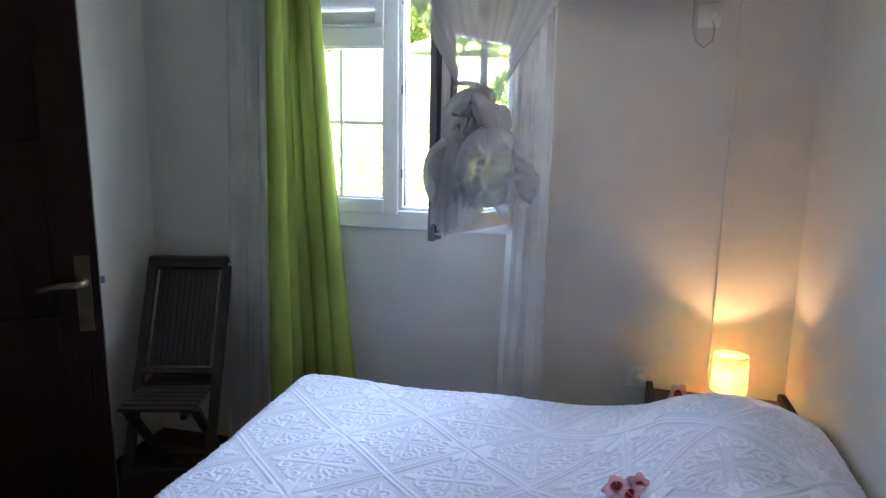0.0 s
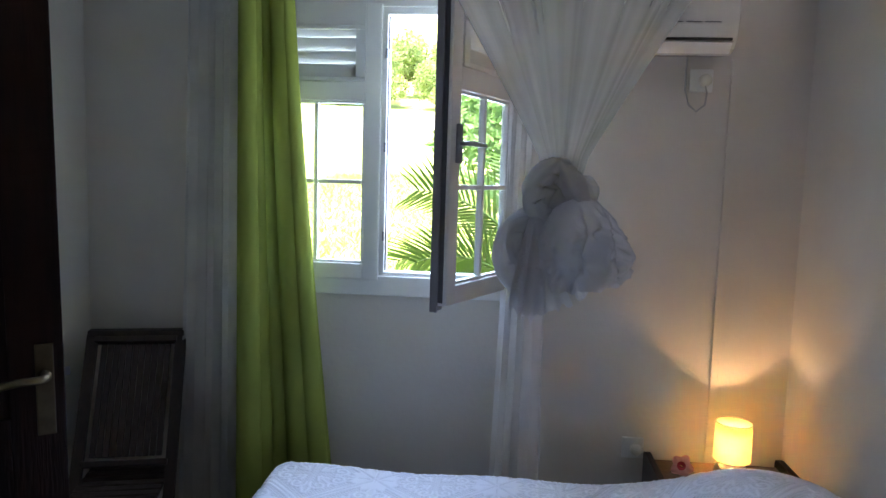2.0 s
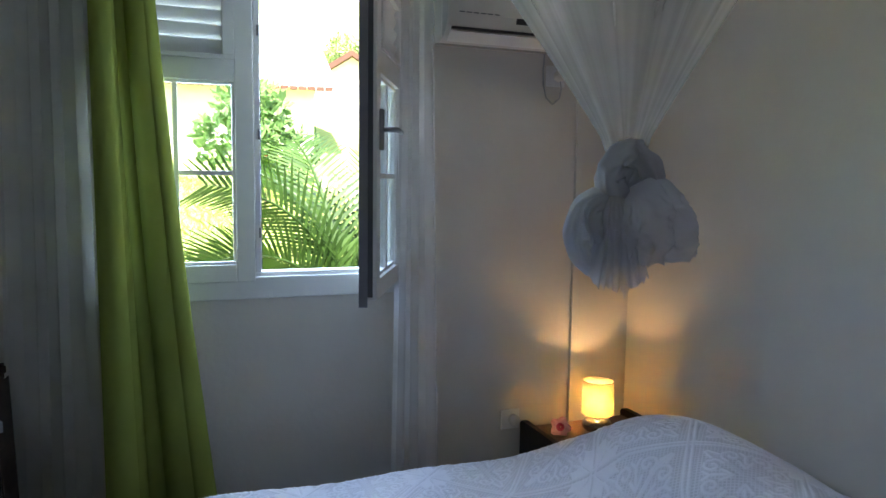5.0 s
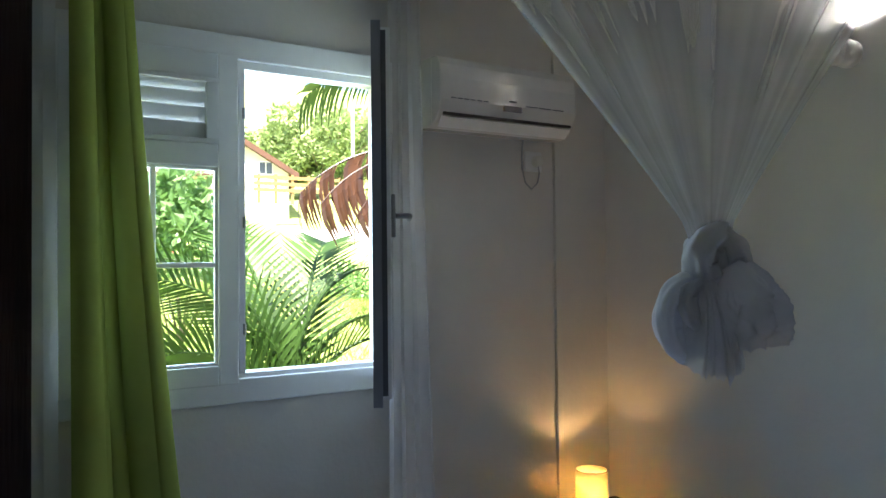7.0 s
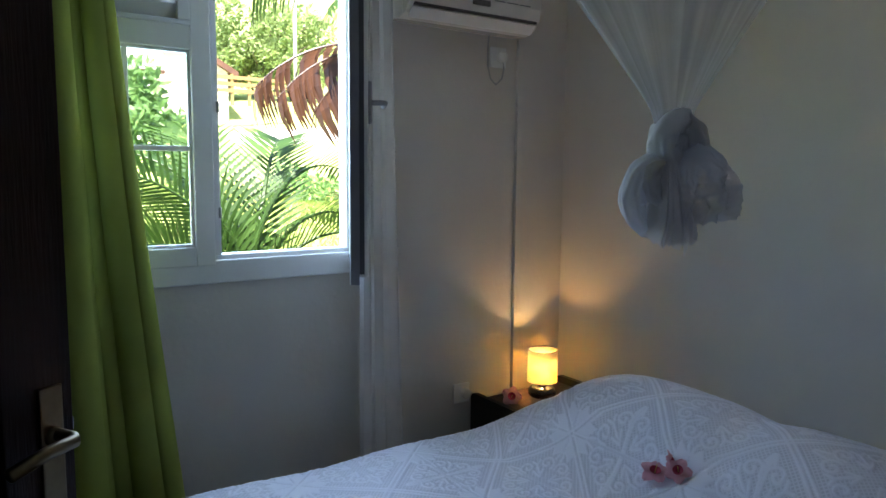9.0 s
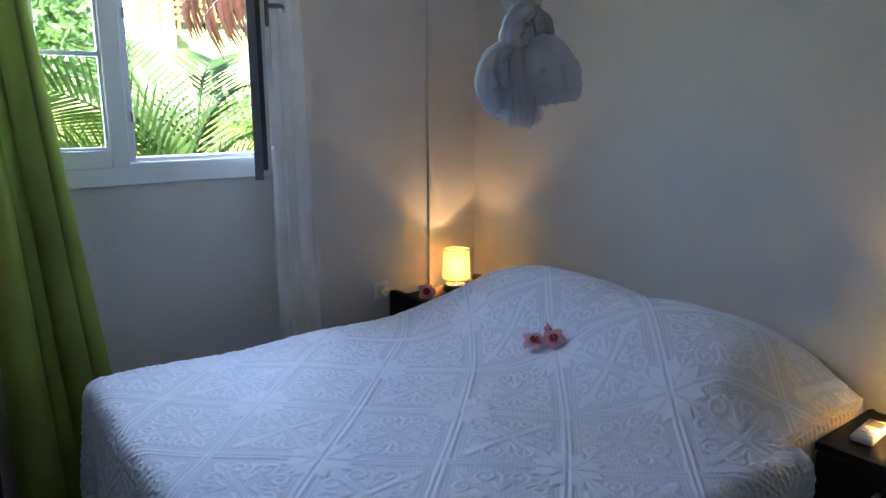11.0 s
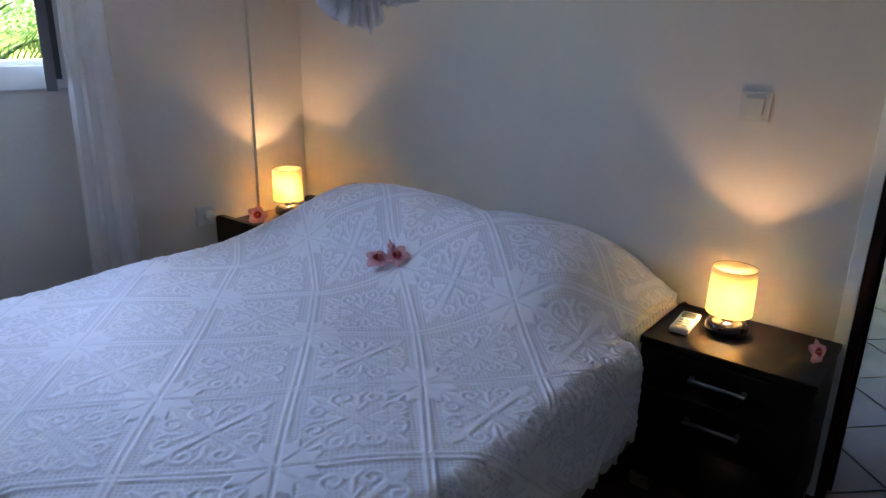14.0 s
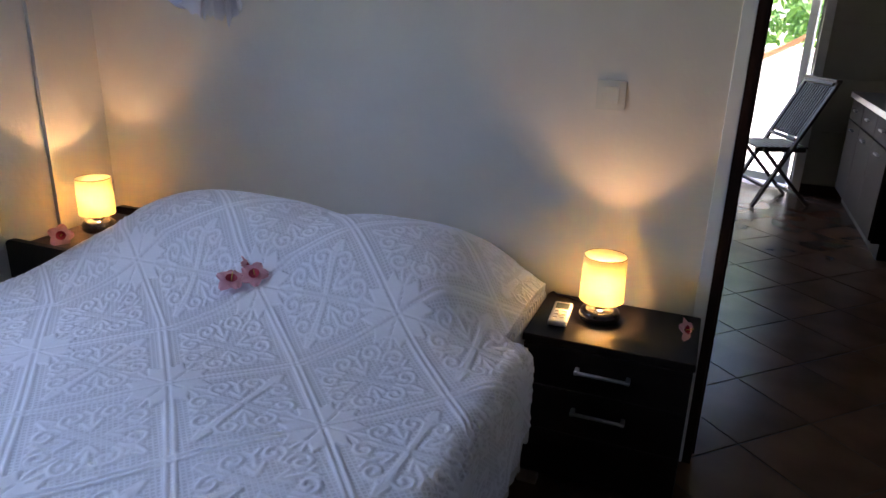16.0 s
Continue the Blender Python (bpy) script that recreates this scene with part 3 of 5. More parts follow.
def bedspread():
    step = 0.0036
    R = 0.045
    drop_n, drop_f, drop_l = 0.225, 0.30, 0.36
    us = np.arange(BX0 - R - drop_l, BX1 + 0.001, step)
    vs = np.arange(BYN - R - drop_n, BYF + R + drop_f + 0.001, step)
    # coarser on the hanging far side, which stays out of sight
    vs = np.concatenate([vs[vs < BYF + R], np.arange(BYF + R, BYF + R + drop_f, 0.02)])
    U, V = np.meshgrid(us, vs, indexing="ij")
    X0, Y0 = np.clip(U, BX0, BX1), np.clip(V, BYN, BYF)
    over_x, over_n, over_f = np.maximum(BX0 - U, 0), np.maximum(BYN - V, 0), np.maximum(V - BYF, 0)
    Z = spread_top(X0, Y0)
    h = crochet(U, V)
    # corners hang as one rounded fold
    dx, dy = -over_x, over_f - over_n
    dist = np.hypot(dx, dy)
    nx, ny = np.where(dist > 0, dx / np.maximum(dist, 1e-9), 0), np.where(dist > 0, dy / np.maximum(dist, 1e-9), 0)
    ang = np.clip(dist / R, 0, math.pi / 2)
    out = R * np.sin(ang)
    down = R * (1 - np.cos(ang)) + np.maximum(dist - R * math.pi / 2, 0)
    corner = (over_x > 0) & ((over_n > 0) | (over_f > 0))
    around = np.where(over_x > over_n + over_f, V, U) + np.where(corner, np.arctan2(over_x, over_n + over_f) * 0.25, 0)
    hang = np.clip(down / 0.3, 0, 1) * np.clip((0.42 - X0) / 0.25, 0, 1)
    h = np.where(corner, 0.25 * h, h)
    fold = hang * np.where(corner, 0.5, 1.0) * (0.016 * np.sin(around * 17) + 0.010 * np.sin(around * 31 + 1.3) + 0.02)
    hem = 0.02 * np.abs(np.sin(around * math.pi / 0.11)) * np.clip((down - 0.25) / 0.1, 0, 1)
    down = np.minimum(down, Z - 0.035) + hem
    px, py, pz = X0 + nx * (out + fold), Y0 + ny * (out + fold), Z - down
    py = np.where((X0 > 0.36) & (py < 1.628), 1.628, py)
    side = np.sin(ang)
    px, py, pz = px + nx * h * side, py + ny * h * side, pz + h * (1 - side)
    ragged = 0.004 * np.sin(around * 260) * ((down > 0.01) & (down < 0.05))
    px, py = px + nx * ragged, py + ny * ragged
    nu, nv = U.shape
    co = np.stack([px, py, pz], -1).reshape(-1, 3)
    idx = np.arange(nu * nv).reshape(nu, nv)
    quads = np.stack([idx[:-1, :-1], idx[1:, :-1], idx[1:, 1:], idx[:-1, 1:]], -1).reshape(-1, 4)
    me = bpy.data.meshes.new("bedspread")
    me.vertices.add(len(co))
    me.vertices.foreach_set("co", co.astype(np.float32).ravel())
    me.loops.add(quads.size)
    me.loops.foreach_set("vertex_index", quads.astype(np.int32).ravel())
    me.polygons.add(len(quads))
    me.polygons.foreach_set("loop_start", np.arange(0, quads.size, 4, dtype=np.int32))
    me.polygons.foreach_set("use_smooth", np.ones(len(quads), bool))
    me.update(calc_edges=True)
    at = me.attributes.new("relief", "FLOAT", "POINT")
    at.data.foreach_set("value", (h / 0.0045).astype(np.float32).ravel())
    uv = me.attributes.new("weave", "FLOAT_VECTOR", "POINT")
    uv.data.foreach_set("vector", np.stack([U, V, 0 * U], -1).astype(np.float32).ravel())
    grid = co.reshape(nu, nv, 3)
    return me, (grid[::2, 0], grid[0, ::2])


def crochet_mat():
    """Off-white cotton: raised work is solid, the ground between is an open mesh."""
    m = bpy.data.materials.new("white_crochet_cotton")
    m.use_nodes = True
    n, l = m.node_tree.nodes, m.node_tree.links
    b = n["Principled BSDF"]
    b.inputs["Roughness"].default_value, b.inputs["Sheen Weight"].default_value = 0.9, 0.15
    b.inputs["Specular IOR Level"].default_value = 0.15
    rel, wv = n.new("ShaderNodeAttribute"), n.new("ShaderNodeAttribute")
    rel.attribute_name, wv.attribute_name = "relief", "weave"
    mp = n.new("ShaderNodeMapping")
    mp.inputs["Rotation"].default_value = (0, 0, radians(45))
    mp.inputs["Scale"].default_value = (1, 1, 1)
    l.new(wv.outputs["Vector"], mp.inputs[0])
    sep = n.new("ShaderNodeSeparateXYZ")
    l.new(mp.outputs[0], sep.inputs[0])
    waves = []
    for axis in (0, 1):
        k = n.new("ShaderNodeMath")
        k.operation = "MULTIPLY"
        k.inputs[1].default_value = 2 * math.pi / 0.0098
        l.new(sep.outputs[axis], k.inputs[0])
        s = n.new("ShaderNodeMath")
        s.operation = "SINE"
        l.new(k.outputs[0], s.inputs[0])
        waves.append(s)
    mul = n.new("ShaderNodeMath")
    mul.operation = "MAXIMUM"
    l.new(waves[0].outputs[0], mul.inputs[0])
    l.new(waves[1].outputs[0], mul.inputs[1])
    low = n.new("ShaderNodeMath")
    low.operation = "MULTIPLY_ADD"
    low.inputs[1].default_value, low.inputs[2].default_value = 0.90, -0.52
    l.new(mul.outputs[0], low.inputs[0])
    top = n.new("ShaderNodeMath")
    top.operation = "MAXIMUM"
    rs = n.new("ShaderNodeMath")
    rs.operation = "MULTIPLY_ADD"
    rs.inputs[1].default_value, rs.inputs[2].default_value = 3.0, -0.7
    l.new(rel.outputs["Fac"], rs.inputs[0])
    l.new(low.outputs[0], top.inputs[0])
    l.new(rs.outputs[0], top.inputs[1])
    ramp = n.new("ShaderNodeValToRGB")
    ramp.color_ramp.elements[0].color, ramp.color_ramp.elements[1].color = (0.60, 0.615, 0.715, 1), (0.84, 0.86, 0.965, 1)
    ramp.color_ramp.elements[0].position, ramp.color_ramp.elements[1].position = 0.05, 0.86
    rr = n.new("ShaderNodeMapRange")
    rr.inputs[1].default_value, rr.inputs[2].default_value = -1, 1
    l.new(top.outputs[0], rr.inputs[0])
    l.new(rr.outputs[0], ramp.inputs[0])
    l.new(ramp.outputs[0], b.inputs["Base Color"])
    bp = n.new("ShaderNodeBump")
    bp.inputs["Strength"].default_value, bp.inputs["Distance"].default_value = 0.5, 0.0012
    nz = n.new("ShaderNodeTexNoise")
    nz.inputs["Scale"].default_value = 420
    l.new(wv.outputs["Vector"], nz.inputs["Vector"])
    ad = n.new("ShaderNodeMath")
    l.new(rr.outputs[0], ad.inputs[0])
    l.new(nz.outputs[0], ad.inputs[1])
    l.new(ad.outputs[0], bp.inputs["Height"])
    l.new(bp.outputs[0], b.inputs["Normal"])
    return m


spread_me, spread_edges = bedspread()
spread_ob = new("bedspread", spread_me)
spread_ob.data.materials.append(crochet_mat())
for rim in spread_edges:
    # a scalloped lace border sewn along the hem
    bm = bmesh.new()
    run, last, before = 0.0, None, rim[0]
    for p in rim:
        run += float(np.hypot(*(p - before)[:2]))
        before = p
        low = 0.010 + 0.026 * abs(math.sin(math.pi * run / 0.075)) ** 0.6
        row = [bm.verts.new((float(p[0]), float(p[1]), float(p[2]) + 0.002 - low * k / 3)) for k in range(4)]
        if last:
            for k in range(3):
                bm.faces.new((last[k], row[k], row[k + 1], last[k + 1]))
        last = row
    part("lace_border", bm, M_LACE, spread_ob, "scalloped lace border", True)
tagged(spread_ob, "white crocheted bedspread with relief diamonds and scrolls", "bedspread")

# ---- nightstand beside the door ----


def nightstand():
    t = thing("nightstand", "black-brown two-drawer nightstand against the bed head wall", "nightstand", pose(0.66, 1.39, 0))
    # local: front faces -x
    part("top", boxes((-0.160, 0.160, -0.2285, 0.2285, 0.478, 0.500), bevel=0.003), M_NIGHT, t)
    part("body", boxes((-0.145, 0.155, -0.224, -0.208, 0.05, 0.478), (-0.145, 0.155, 0.208, 0.224, 0.05, 0.478), (0.145, 0.155, -0.208, 0.208, 0.05, 0.478), (-0.145, 0.145, -0.208, 0.208, 0.05, 0.066), bevel=0.002), M_NIGHT, t)
    for z0, z1, hz in ((0.355, 0.474, 0.423), (0.215, 0.350, 0.296)):
        dr = part("drawer", boxes((-0.162, -0.146, -0.222, 0.222, z0, z1), bevel=0.002), M_NIGHT, t)
        hb = bmesh.new()
        tube(hb, [(-0.186, -0.074, hz), (-0.186, 0.074, hz)], 0.0055, 10)
        box(hb, -0.1905, -0.162, -0.074, -0.062, hz - 0.006, hz + 0.006, 0.002)
        box(hb, -0.1905, -0.162, 0.062, 0.074, hz - 0.006, hz + 0.006, 0.002)
        part("handle", hb, M_METAL, dr, "brushed metal bar handle", True)
    part("plinth", boxes((-0.158, -0.146, -0.222, 0.222, 0.068, 0.210), bevel=0.002), M_NIGHT, t)
    for fx in (-0.12, 0.12):
        for fy in (-0.19, 0.19):
            part("foot", boxes((fx - 0.02, fx + 0.02, fy - 0.03, fy + 0.03, 0, 0.05), bevel=0.003), M_STEEL, t, "grey foot")
    return t


nightstand()


def side_table():
    t = thing("side_table", "dark brown wooden side table with raised rounded ends", "side table", pose(0.575, 3.19, 0))
    part("top", boxes((-0.225, 0.225, -0.18, 0.18, 0.508, 0.530), bevel=0.003), M_TABLE, t)
    for s in (-1, 1):
        bm = bmesh.new()
        prof = [(-0.19, 0.0), (-0.19, 0.545), (-0.18, 0.557), (-0.165, 0.560), (0.165, 0.560), (0.18, 0.557), (0.19, 0.545), (0.19, 0.0)]
        fr = [bm.verts.new((s * 0.225, y, z)) for y, z in prof]
        bk = [bm.verts.new((s * 0.247, y, z)) for y, z in prof]
        bm.faces.new(fr)
        bm.faces.new(bk[::-1])
        for k in range(len(prof)):
            bm.faces.new((fr[k], bk[k], bk[(k + 1) % 8], fr[(k + 1) % 8]))
        bmesh.ops.recalc_face_normals(bm, faces=bm.faces)
        part("end_panel", bm, M_NIGHT, t)
    part("shelf", boxes((-0.225, 0.225, -0.17, 0.17, 0.20, 0.22), bevel=0.003), M_TABLE, t)
    part("apron", boxes((-0.225, 0.225, -0.175, -0.155, 0.43, 0.508), bevel=0.003), M_TABLE, t)


side_table()


def table_lamp(x, y, z, turn=0):
    t = thing("table_lamp", "small lit table lamp with cream drum shade and black base", "table lamp", pose(x, y, z, 0, 0, turn), "bedside lamps")
    bm = bmesh.new()
    lathe(bm, [(0, 0), (0.048, 0), (0.056, 0.006), (0.059, 0.018), (0.056, 0.032), (0.046, 0.042), (0.026, 0.048), (0, 0.049)], 40)
    part("base", bm, M_LAMPBASE, t, "glossy black round base", True)
    bm = bmesh.new()
    lathe(bm, [(0.0, 0.046), (0.024, 0.048), (0.016, 0.056), (0.014, 0.064), (0.020, 0.068), (0.0, 0.070)], 24)
    part("neck", bm, M_CHROME, t, "chrome neck", True)
    bm = bmesh.new()
    for k in range(3):
        a = 2 * math.pi * k / 3
        tube(bm, [(0.014 * math.cos(a), 0.014 * math.sin(a), 0.067), (0.0605 * math.cos(a), 0.0605 * math.sin(a), 0.069)], 0.0012, 6)
    part("spider", bm, M_CHROME, t)
    bm = bmesh.new()
    lathe(bm, [(0.0615, 0.066), (0.0595, 0.198), (0.0602, 0.198), (0.0625, 0.066), (0.0615, 0.066)], 64)
    sh = part("shade", bm, M_SHADE, t, "cream fabric drum shade", True)
    bm = bmesh.new()
    lathe(bm, [(0.0603, 0.1970), (0.0608, 0.1982), (0.0593, 0.1988), (0.0593, 0.1970)], 64)
    part("rim", bm, M_BRASS, sh, "thin brown rim", True)
    return t


table_lamp(0.605, 3.255, 0.530)
table_lamp(0.674, 1.438, 0.500, 40)
lc = bmesh.new()
tube(lc, [(0.74, 1.455, 0.504), (0.765, 1.50, 0.504), (0.79, 1.55, 0.504), (0.80, 1.59, 0.504), (0.815, 1.605, 0.504), (0.824, 1.6225, 0.49), (0.824, 1.6225, 0.30)], 0.003, 6)
tagged(part("lamp_cord", lc, M_BLACK, None, "", True), "black lamp cord across the nightstand top", "cord")


def remote():
    t = thing("remote_control", "white air conditioner remote lying on the nightstand", "remote control", pose(0.648, 1.545, 0.5, 0, 0, 4))
    part("case", boxes((-0.072, 0.072, -0.027, 0.027, 0, 0.018), bevel=0.006), M_CREAM, t, "", True)
    part("display", boxes((0.018, 0.058, -0.019, 0.019, 0.0178, 0.0190), bevel=0.0004), M_LCD, t, "grey screen")
    for k in range(3):
        part("button", boxes((-0.004 - 0.022 * k, 0.008 - 0.022 * k, -0.016, -0.004, 0.0178, 0.0198), bevel=0.0008), M_PVC, t)
        part("button", boxes((-0.004 - 0.022 * k, 0.008 - 0.022 * k, 0.004, 0.016, 0.0178, 0.0198), bevel=0.0008), M_PVC, t)


remote()


def flower(x, y, z, size, tilt, turn, group="flowers"):
    """A five-petalled hibiscus lying on its side."""
    t = thing("hibiscus_flower", "pink hibiscus flower laid as decoration", "flower", pose(x, y, z, tilt, 0, turn), group)
    rng = random.Random(int(1000 * x) + 7)
    for k in range(5):
        a = 2 * math.pi * k / 5 + rng.uniform(-0.12, 0.12)
        bend = rng.uniform(0.15, 0.5)

        def petal(u, v, a=a, bend=bend):
            r = size * (0.06 + 0.94 * u)
            w = size * 0.44 * math.sin(math.pi * min(1, 0.12 + 0.80 * u)) ** 0.8 * (v - 0.5) * 2
            zz = size * (0.42 * u ** 0.7 - bend * u ** 2 + 0.05 * math.sin(9 * v + 5 * u) * u)
            return (r * math.cos(a) - w * math.sin(a), r * math.sin(a) + w * math.cos(a), zz)
        p = part("petal", sheet(petal, 8, 8), M_PETAL, t, "", True)
        if k == 0:
            bm = bmesh.new()
            lathe(bm, [(0.0, 0.02 * size), (0.20 * size, 0.12 * size), (0.38 * size, 0.30 * size)], 16)
            part("throat", bm, M_PETALDEEP, t, "crimson throat", True)
    bm = bmesh.new()
    tube(bm, [(0, 0, 0.05 * size), (0.02 * size, 0, 0.4 * size), (0.06 * size, 0.02 * size, 0.8 * size)], 0.03 * size, 8)
    part("stamen", bm, M_STAMEN, t, "yellow stamen", True)
    bm = bmesh.new()
    lathe(bm, [(0, -0.25 * size), (0.09 * size, -0.2 * size), (0.13 * size, 0.0), (0.10 * size, 0.10 * size)], 12)
    part("calyx", bm, M_PALM, t, "green calyx", True)
    return t


for fx, fy, fs, ft, fr in ((0.212, 2.360, 0.042, 24, -38), (0.246, 2.308, 0.038, 44, -66), (0.258, 2.345, 0.034, 66, 30)):
    fz = float(spread_top(np.array([fx]), np.array([fy]))[0])
    flower(fx, fy, fz + 0.018, fs, ft, fr, "flowers on the bed")
flower(0.655, 1.203, 0.524, 0.034, 68, -20)
flower(0.44, 3.255, 0.556, 0.042, 65, -35)

# ---- air conditioner, socket, trunking ----


def air_conditioner():
    t = thing("air_conditioner", "white wall-mounted split air conditioner above the trunking", "air conditioner", pose(0.225, 3.40, 1.985))
    W = 0.291
    prof = [(0.0, 0.012), (-0.10, 0.0), (-0.150, 0.014), (-0.178, 0.045), (-0.190, 0.085), (-0.192, 0.16), (-0.187, 0.205), (-0.168, 0.232), (-0.12, 0.242), (0.0, 0.242)]
    bm = bmesh.new()
    rows = [[bm.verts.new((sx, y, z)) for y, z in prof] for sx in (-W, -W + 0.004, W - 0.004, W)]
    for v in rows[0] + rows[3]:
        v.co.y *= 0.985
        v.co.z = 0.132 + (v.co.z - 0.132) * 0.985
    for a, b in zip(rows, rows[1:]):
        for k in range(len(prof) - 1):
            bm.faces.new((a[k], a[k + 1], b[k + 1], b[k]))
    bm.faces.new(rows[0][::-1])
    bm.faces.new(rows[3])
    bmesh.ops.recalc_face_normals(bm, faces=bm.faces)
    part("housing", bm, M_AC, t)
    part("outlet_slot", boxes((-0.273, 0.273, -0.181, -0.158, 0.036, 0.044)), M_BLACK, t, "dark outlet slot")
    bm = bmesh.new()
    box(bm, -0.276, 0.276, -0.003, 0.003, -0.045, 0.0, 0.002, Matrix.Translation((0, -0.172, 0.032)) @ pose(0, 0, 0, 45))
    part("flap", bm, M_PVC, t)
    part("display", boxes((-0.036, 0.040, -0.1945, -0.186, 0.066, 0.086), bevel=0.001), M_BLACK, t, "small dark display")
    part("mark", boxes((-0.012, 0.018, -0.1940, -0.186, 0.100, 0.105)), M_GREYSEAL, t)
    for k in range(9):
        x = -0.25 + 0.026 * k if k < 6 else 0.06 + 0.06 * (k - 6)
        w = 0.018 if k < 6 else 0.05
        part("vent_slit", boxes((x, x + w, -0.1936, -0.186, 0.090, 0.093)), M_GREYSEAL, t)
    part("side_seam", boxes((-W - 0.001, -W + 0.001, -0.13, -0.127, 0.015, 0.232)), M_CREAM, t)


air_conditioner()
tagged(part("cable_trunking", boxes((0.552, 0.578, WY1 - 0.016, WY1, 0.08, 1.995), bevel=0.002), M_WALL), "cable trunking painted like the wall behind it", "trunking")


def socket(x, z, plug=True):
    t = thing("wall_socket", "white wall socket with a plug and thin cable", "socket", pose(x, WY1, z))
    part("plate", boxes((-0.040, 0.040, -0.010, 0, -0.040, 0.040), bevel=0.004), M_PVC, t)
    bm = bmesh.new()
    lathe(bm, [(0.0, 0.0), (0.021, 0.0), (0.021, 0.022), (0.017, 0.026), (0.0, 0.026)], 20, pose(0.010, -0.010, 0, 90))
    part("plug", bm, M_CREAM, t, "", True)
    return t


tagged(part("cable_trunking", boxes((0.552, 0.578, WY1 - 0.016, WY1, 2.240, CEIL), bevel=0.002), M_WALL), "painted cable trunking up to the ceiling", "trunking")
socket(0.452, 1.914)
cb = bmesh.new()
tube(cb, [(0.458, 3.372, 1.905), (0.47, 3.378, 1.87), (0.468, 3.388, 1.83), (0.440, 3.391, 1.806), (0.412, 3.391, 1.83), (0.398, 3.391, 1.88), (0.396, 3.391, 1.94), (0.398, 3.385, 2.0)], 0.0035, 8)
tagged(part("plug_cable", cb, M_CABLE, None, "", True), "thin white cable looped below the air conditioner", "cable")
socket(0.29, 0.56)
sw = thing("light_switch", "white square light switch on the wall", "light switch", pose(WX1, 1.492, 1.122))
part("plate", boxes((-0.007, 0, -0.041, 0.041, -0.041, 0.041), bevel=0.002), M_AC, sw)
part("rocker", boxes((-0.0105, -0.0065, -0.022, 0.024, -0.024, 0.024), bevel=0.0015), M_AC, sw)

# wall spot
spot = thing("wall_spot_light", "white round wall spotlight turned up, switched on", "wall lamp", pose(WX1, 2.37, 2.115))
bm = bmesh.new()
lathe(bm, [(0, 0), (0.040, 0), (0.040, 0.018), (0.036, 0.030), (0.024, 0.038), (0.0, 0.040)], 32, pose(0, 0, 0, 0, -90))
part("mount", bm, M_PVC, spot, "", True)
bm = bmesh.new()
tube(bm, [(-0.026, 0, 0), (-0.045, 0.002, 0.002), (-0.058, 0.003, 0.012)], 0.008, 10)
part("arm", bm, M_PVC, spot, "", True)
bm = bmesh.new()
lathe(bm, [(0.0, -0.065), (0.018, -0.063), (0.024, -0.05), (0.030, 0.045), (0.028, 0.048), (0.024, 0.046), (0.020, -0.03), (0.0, -0.03)], 28, Matrix.Translation((-0.058, 0.003, 0.028)) @ pose(0, 0, 0, 4, 8))
part("head", bm, M_PVC, spot, "", True)
bm = bmesh.new()
lathe(bm, [(0.0, 0.034), (0.014, 0.034), (0.021, 0.039), (0.017, 0.044), (0.0, 0.046)], 24, Matrix.Translation((-0.058, 0.003, 0.028)) @ pose(0, 0, 0, 4, 8))
part("bulb", bm, M_BULB, spot, "glowing bulb face", True)

# ---- curtains ----


def curtain(name, label, a0, b0, a1, b1, z0, z1, folds, depth, material, seed=0, crease=False):
    """Hanging cloth from a0 to b0 at the top and a1 to b1 at the bottom, in upright folds."""
    def fn(u, v):
        e = v ** 1.3
        x = (a0[0] + (b0[0] - a0[0]) * u) * (1 - e) + (a1[0] + (b1[0] - a1[0]) * u) * e
        y = (a0[1] + (b0[1] - a0[1]) * u) * (1 - e) + (a1[1] + (b1[1] - a1[1]) * u) * e
        dx, dy = b0[0] - a0[0], b0[1] - a0[1]
        n = math.hypot(dx, dy)
        ph = 2 * math.pi * folds * u + 0.5 * math.sin(2.3 * u * folds + seed) + 0.25 * math.sin(3 * v + seed + 5 * u)
        amp = depth * (0.75 + 0.35 * v) * (0.75 + 0.35 * math.sin(seed + 9 * u))
        if crease:
            w, s = -2.2 * amp * abs(math.sin(ph / 2)) ** 0.5, -0.55 * amp * math.sin(ph)
        else:
            w, s = amp * math.sin(ph), 0.35 * depth * math.sin(2 * ph + 0.4)
        return (x - dy / n * w + dx / n * s, y + dx / n * w + dy / n * s, z1 + (z0 - z1) * v)
    ob = part(name, sheet(fn, int(folds * 30), 40), material, None, "", True)

    def hem(u, v):
        x, y, z = fn(u, 0.962 + 0.038 * v)
        return (x, y - 0.003, z)
    part("hem", sheet(hem, int(folds * 30), 3), material, ob, "", True)
    part("heading_tape", sheet(lambda u, v: (fn(u, 0.03 * v)[0], fn(u, 0.03 * v)[1] - 0.003, fn(u, 0.03 * v)[2]), int(folds * 30), 3), material, ob, "", True)
    return tagged(ob, label, "curtain")


curtain("curtain_green", "lime green curtain drawn to one side in deep folds", (-1.175, 3.235), (-1.035, 3.345), (-1.165, 3.165), (-0.815, 3.315), 0.03, 2.45, 5.4, 0.042, M_GREEN, 1, True)
curtain("curtain_voile", "white sheer voile curtain hanging beside the green curtain", (-1.41, 3.345), (-1.19, 3.355), (-1.45, 3.29), (-1.17, 3.315), 0.03, 2.45, 3.6, 0.012, M_SHEER, 2)
curtain("curtain_voile", "white sheer voile curtain hanging at the open sash", (-0.195, 3.335), (-0.075, 3.335), (-0.255, 3.24), (-0.05, 3.26), 0.03, 2.45, 3, 0.014, M_SHEER, 4)
rail = thing("curtain_rail", "white curtain rail above the window", "curtain rail", pose(-0.68, 3.3, 2.46))
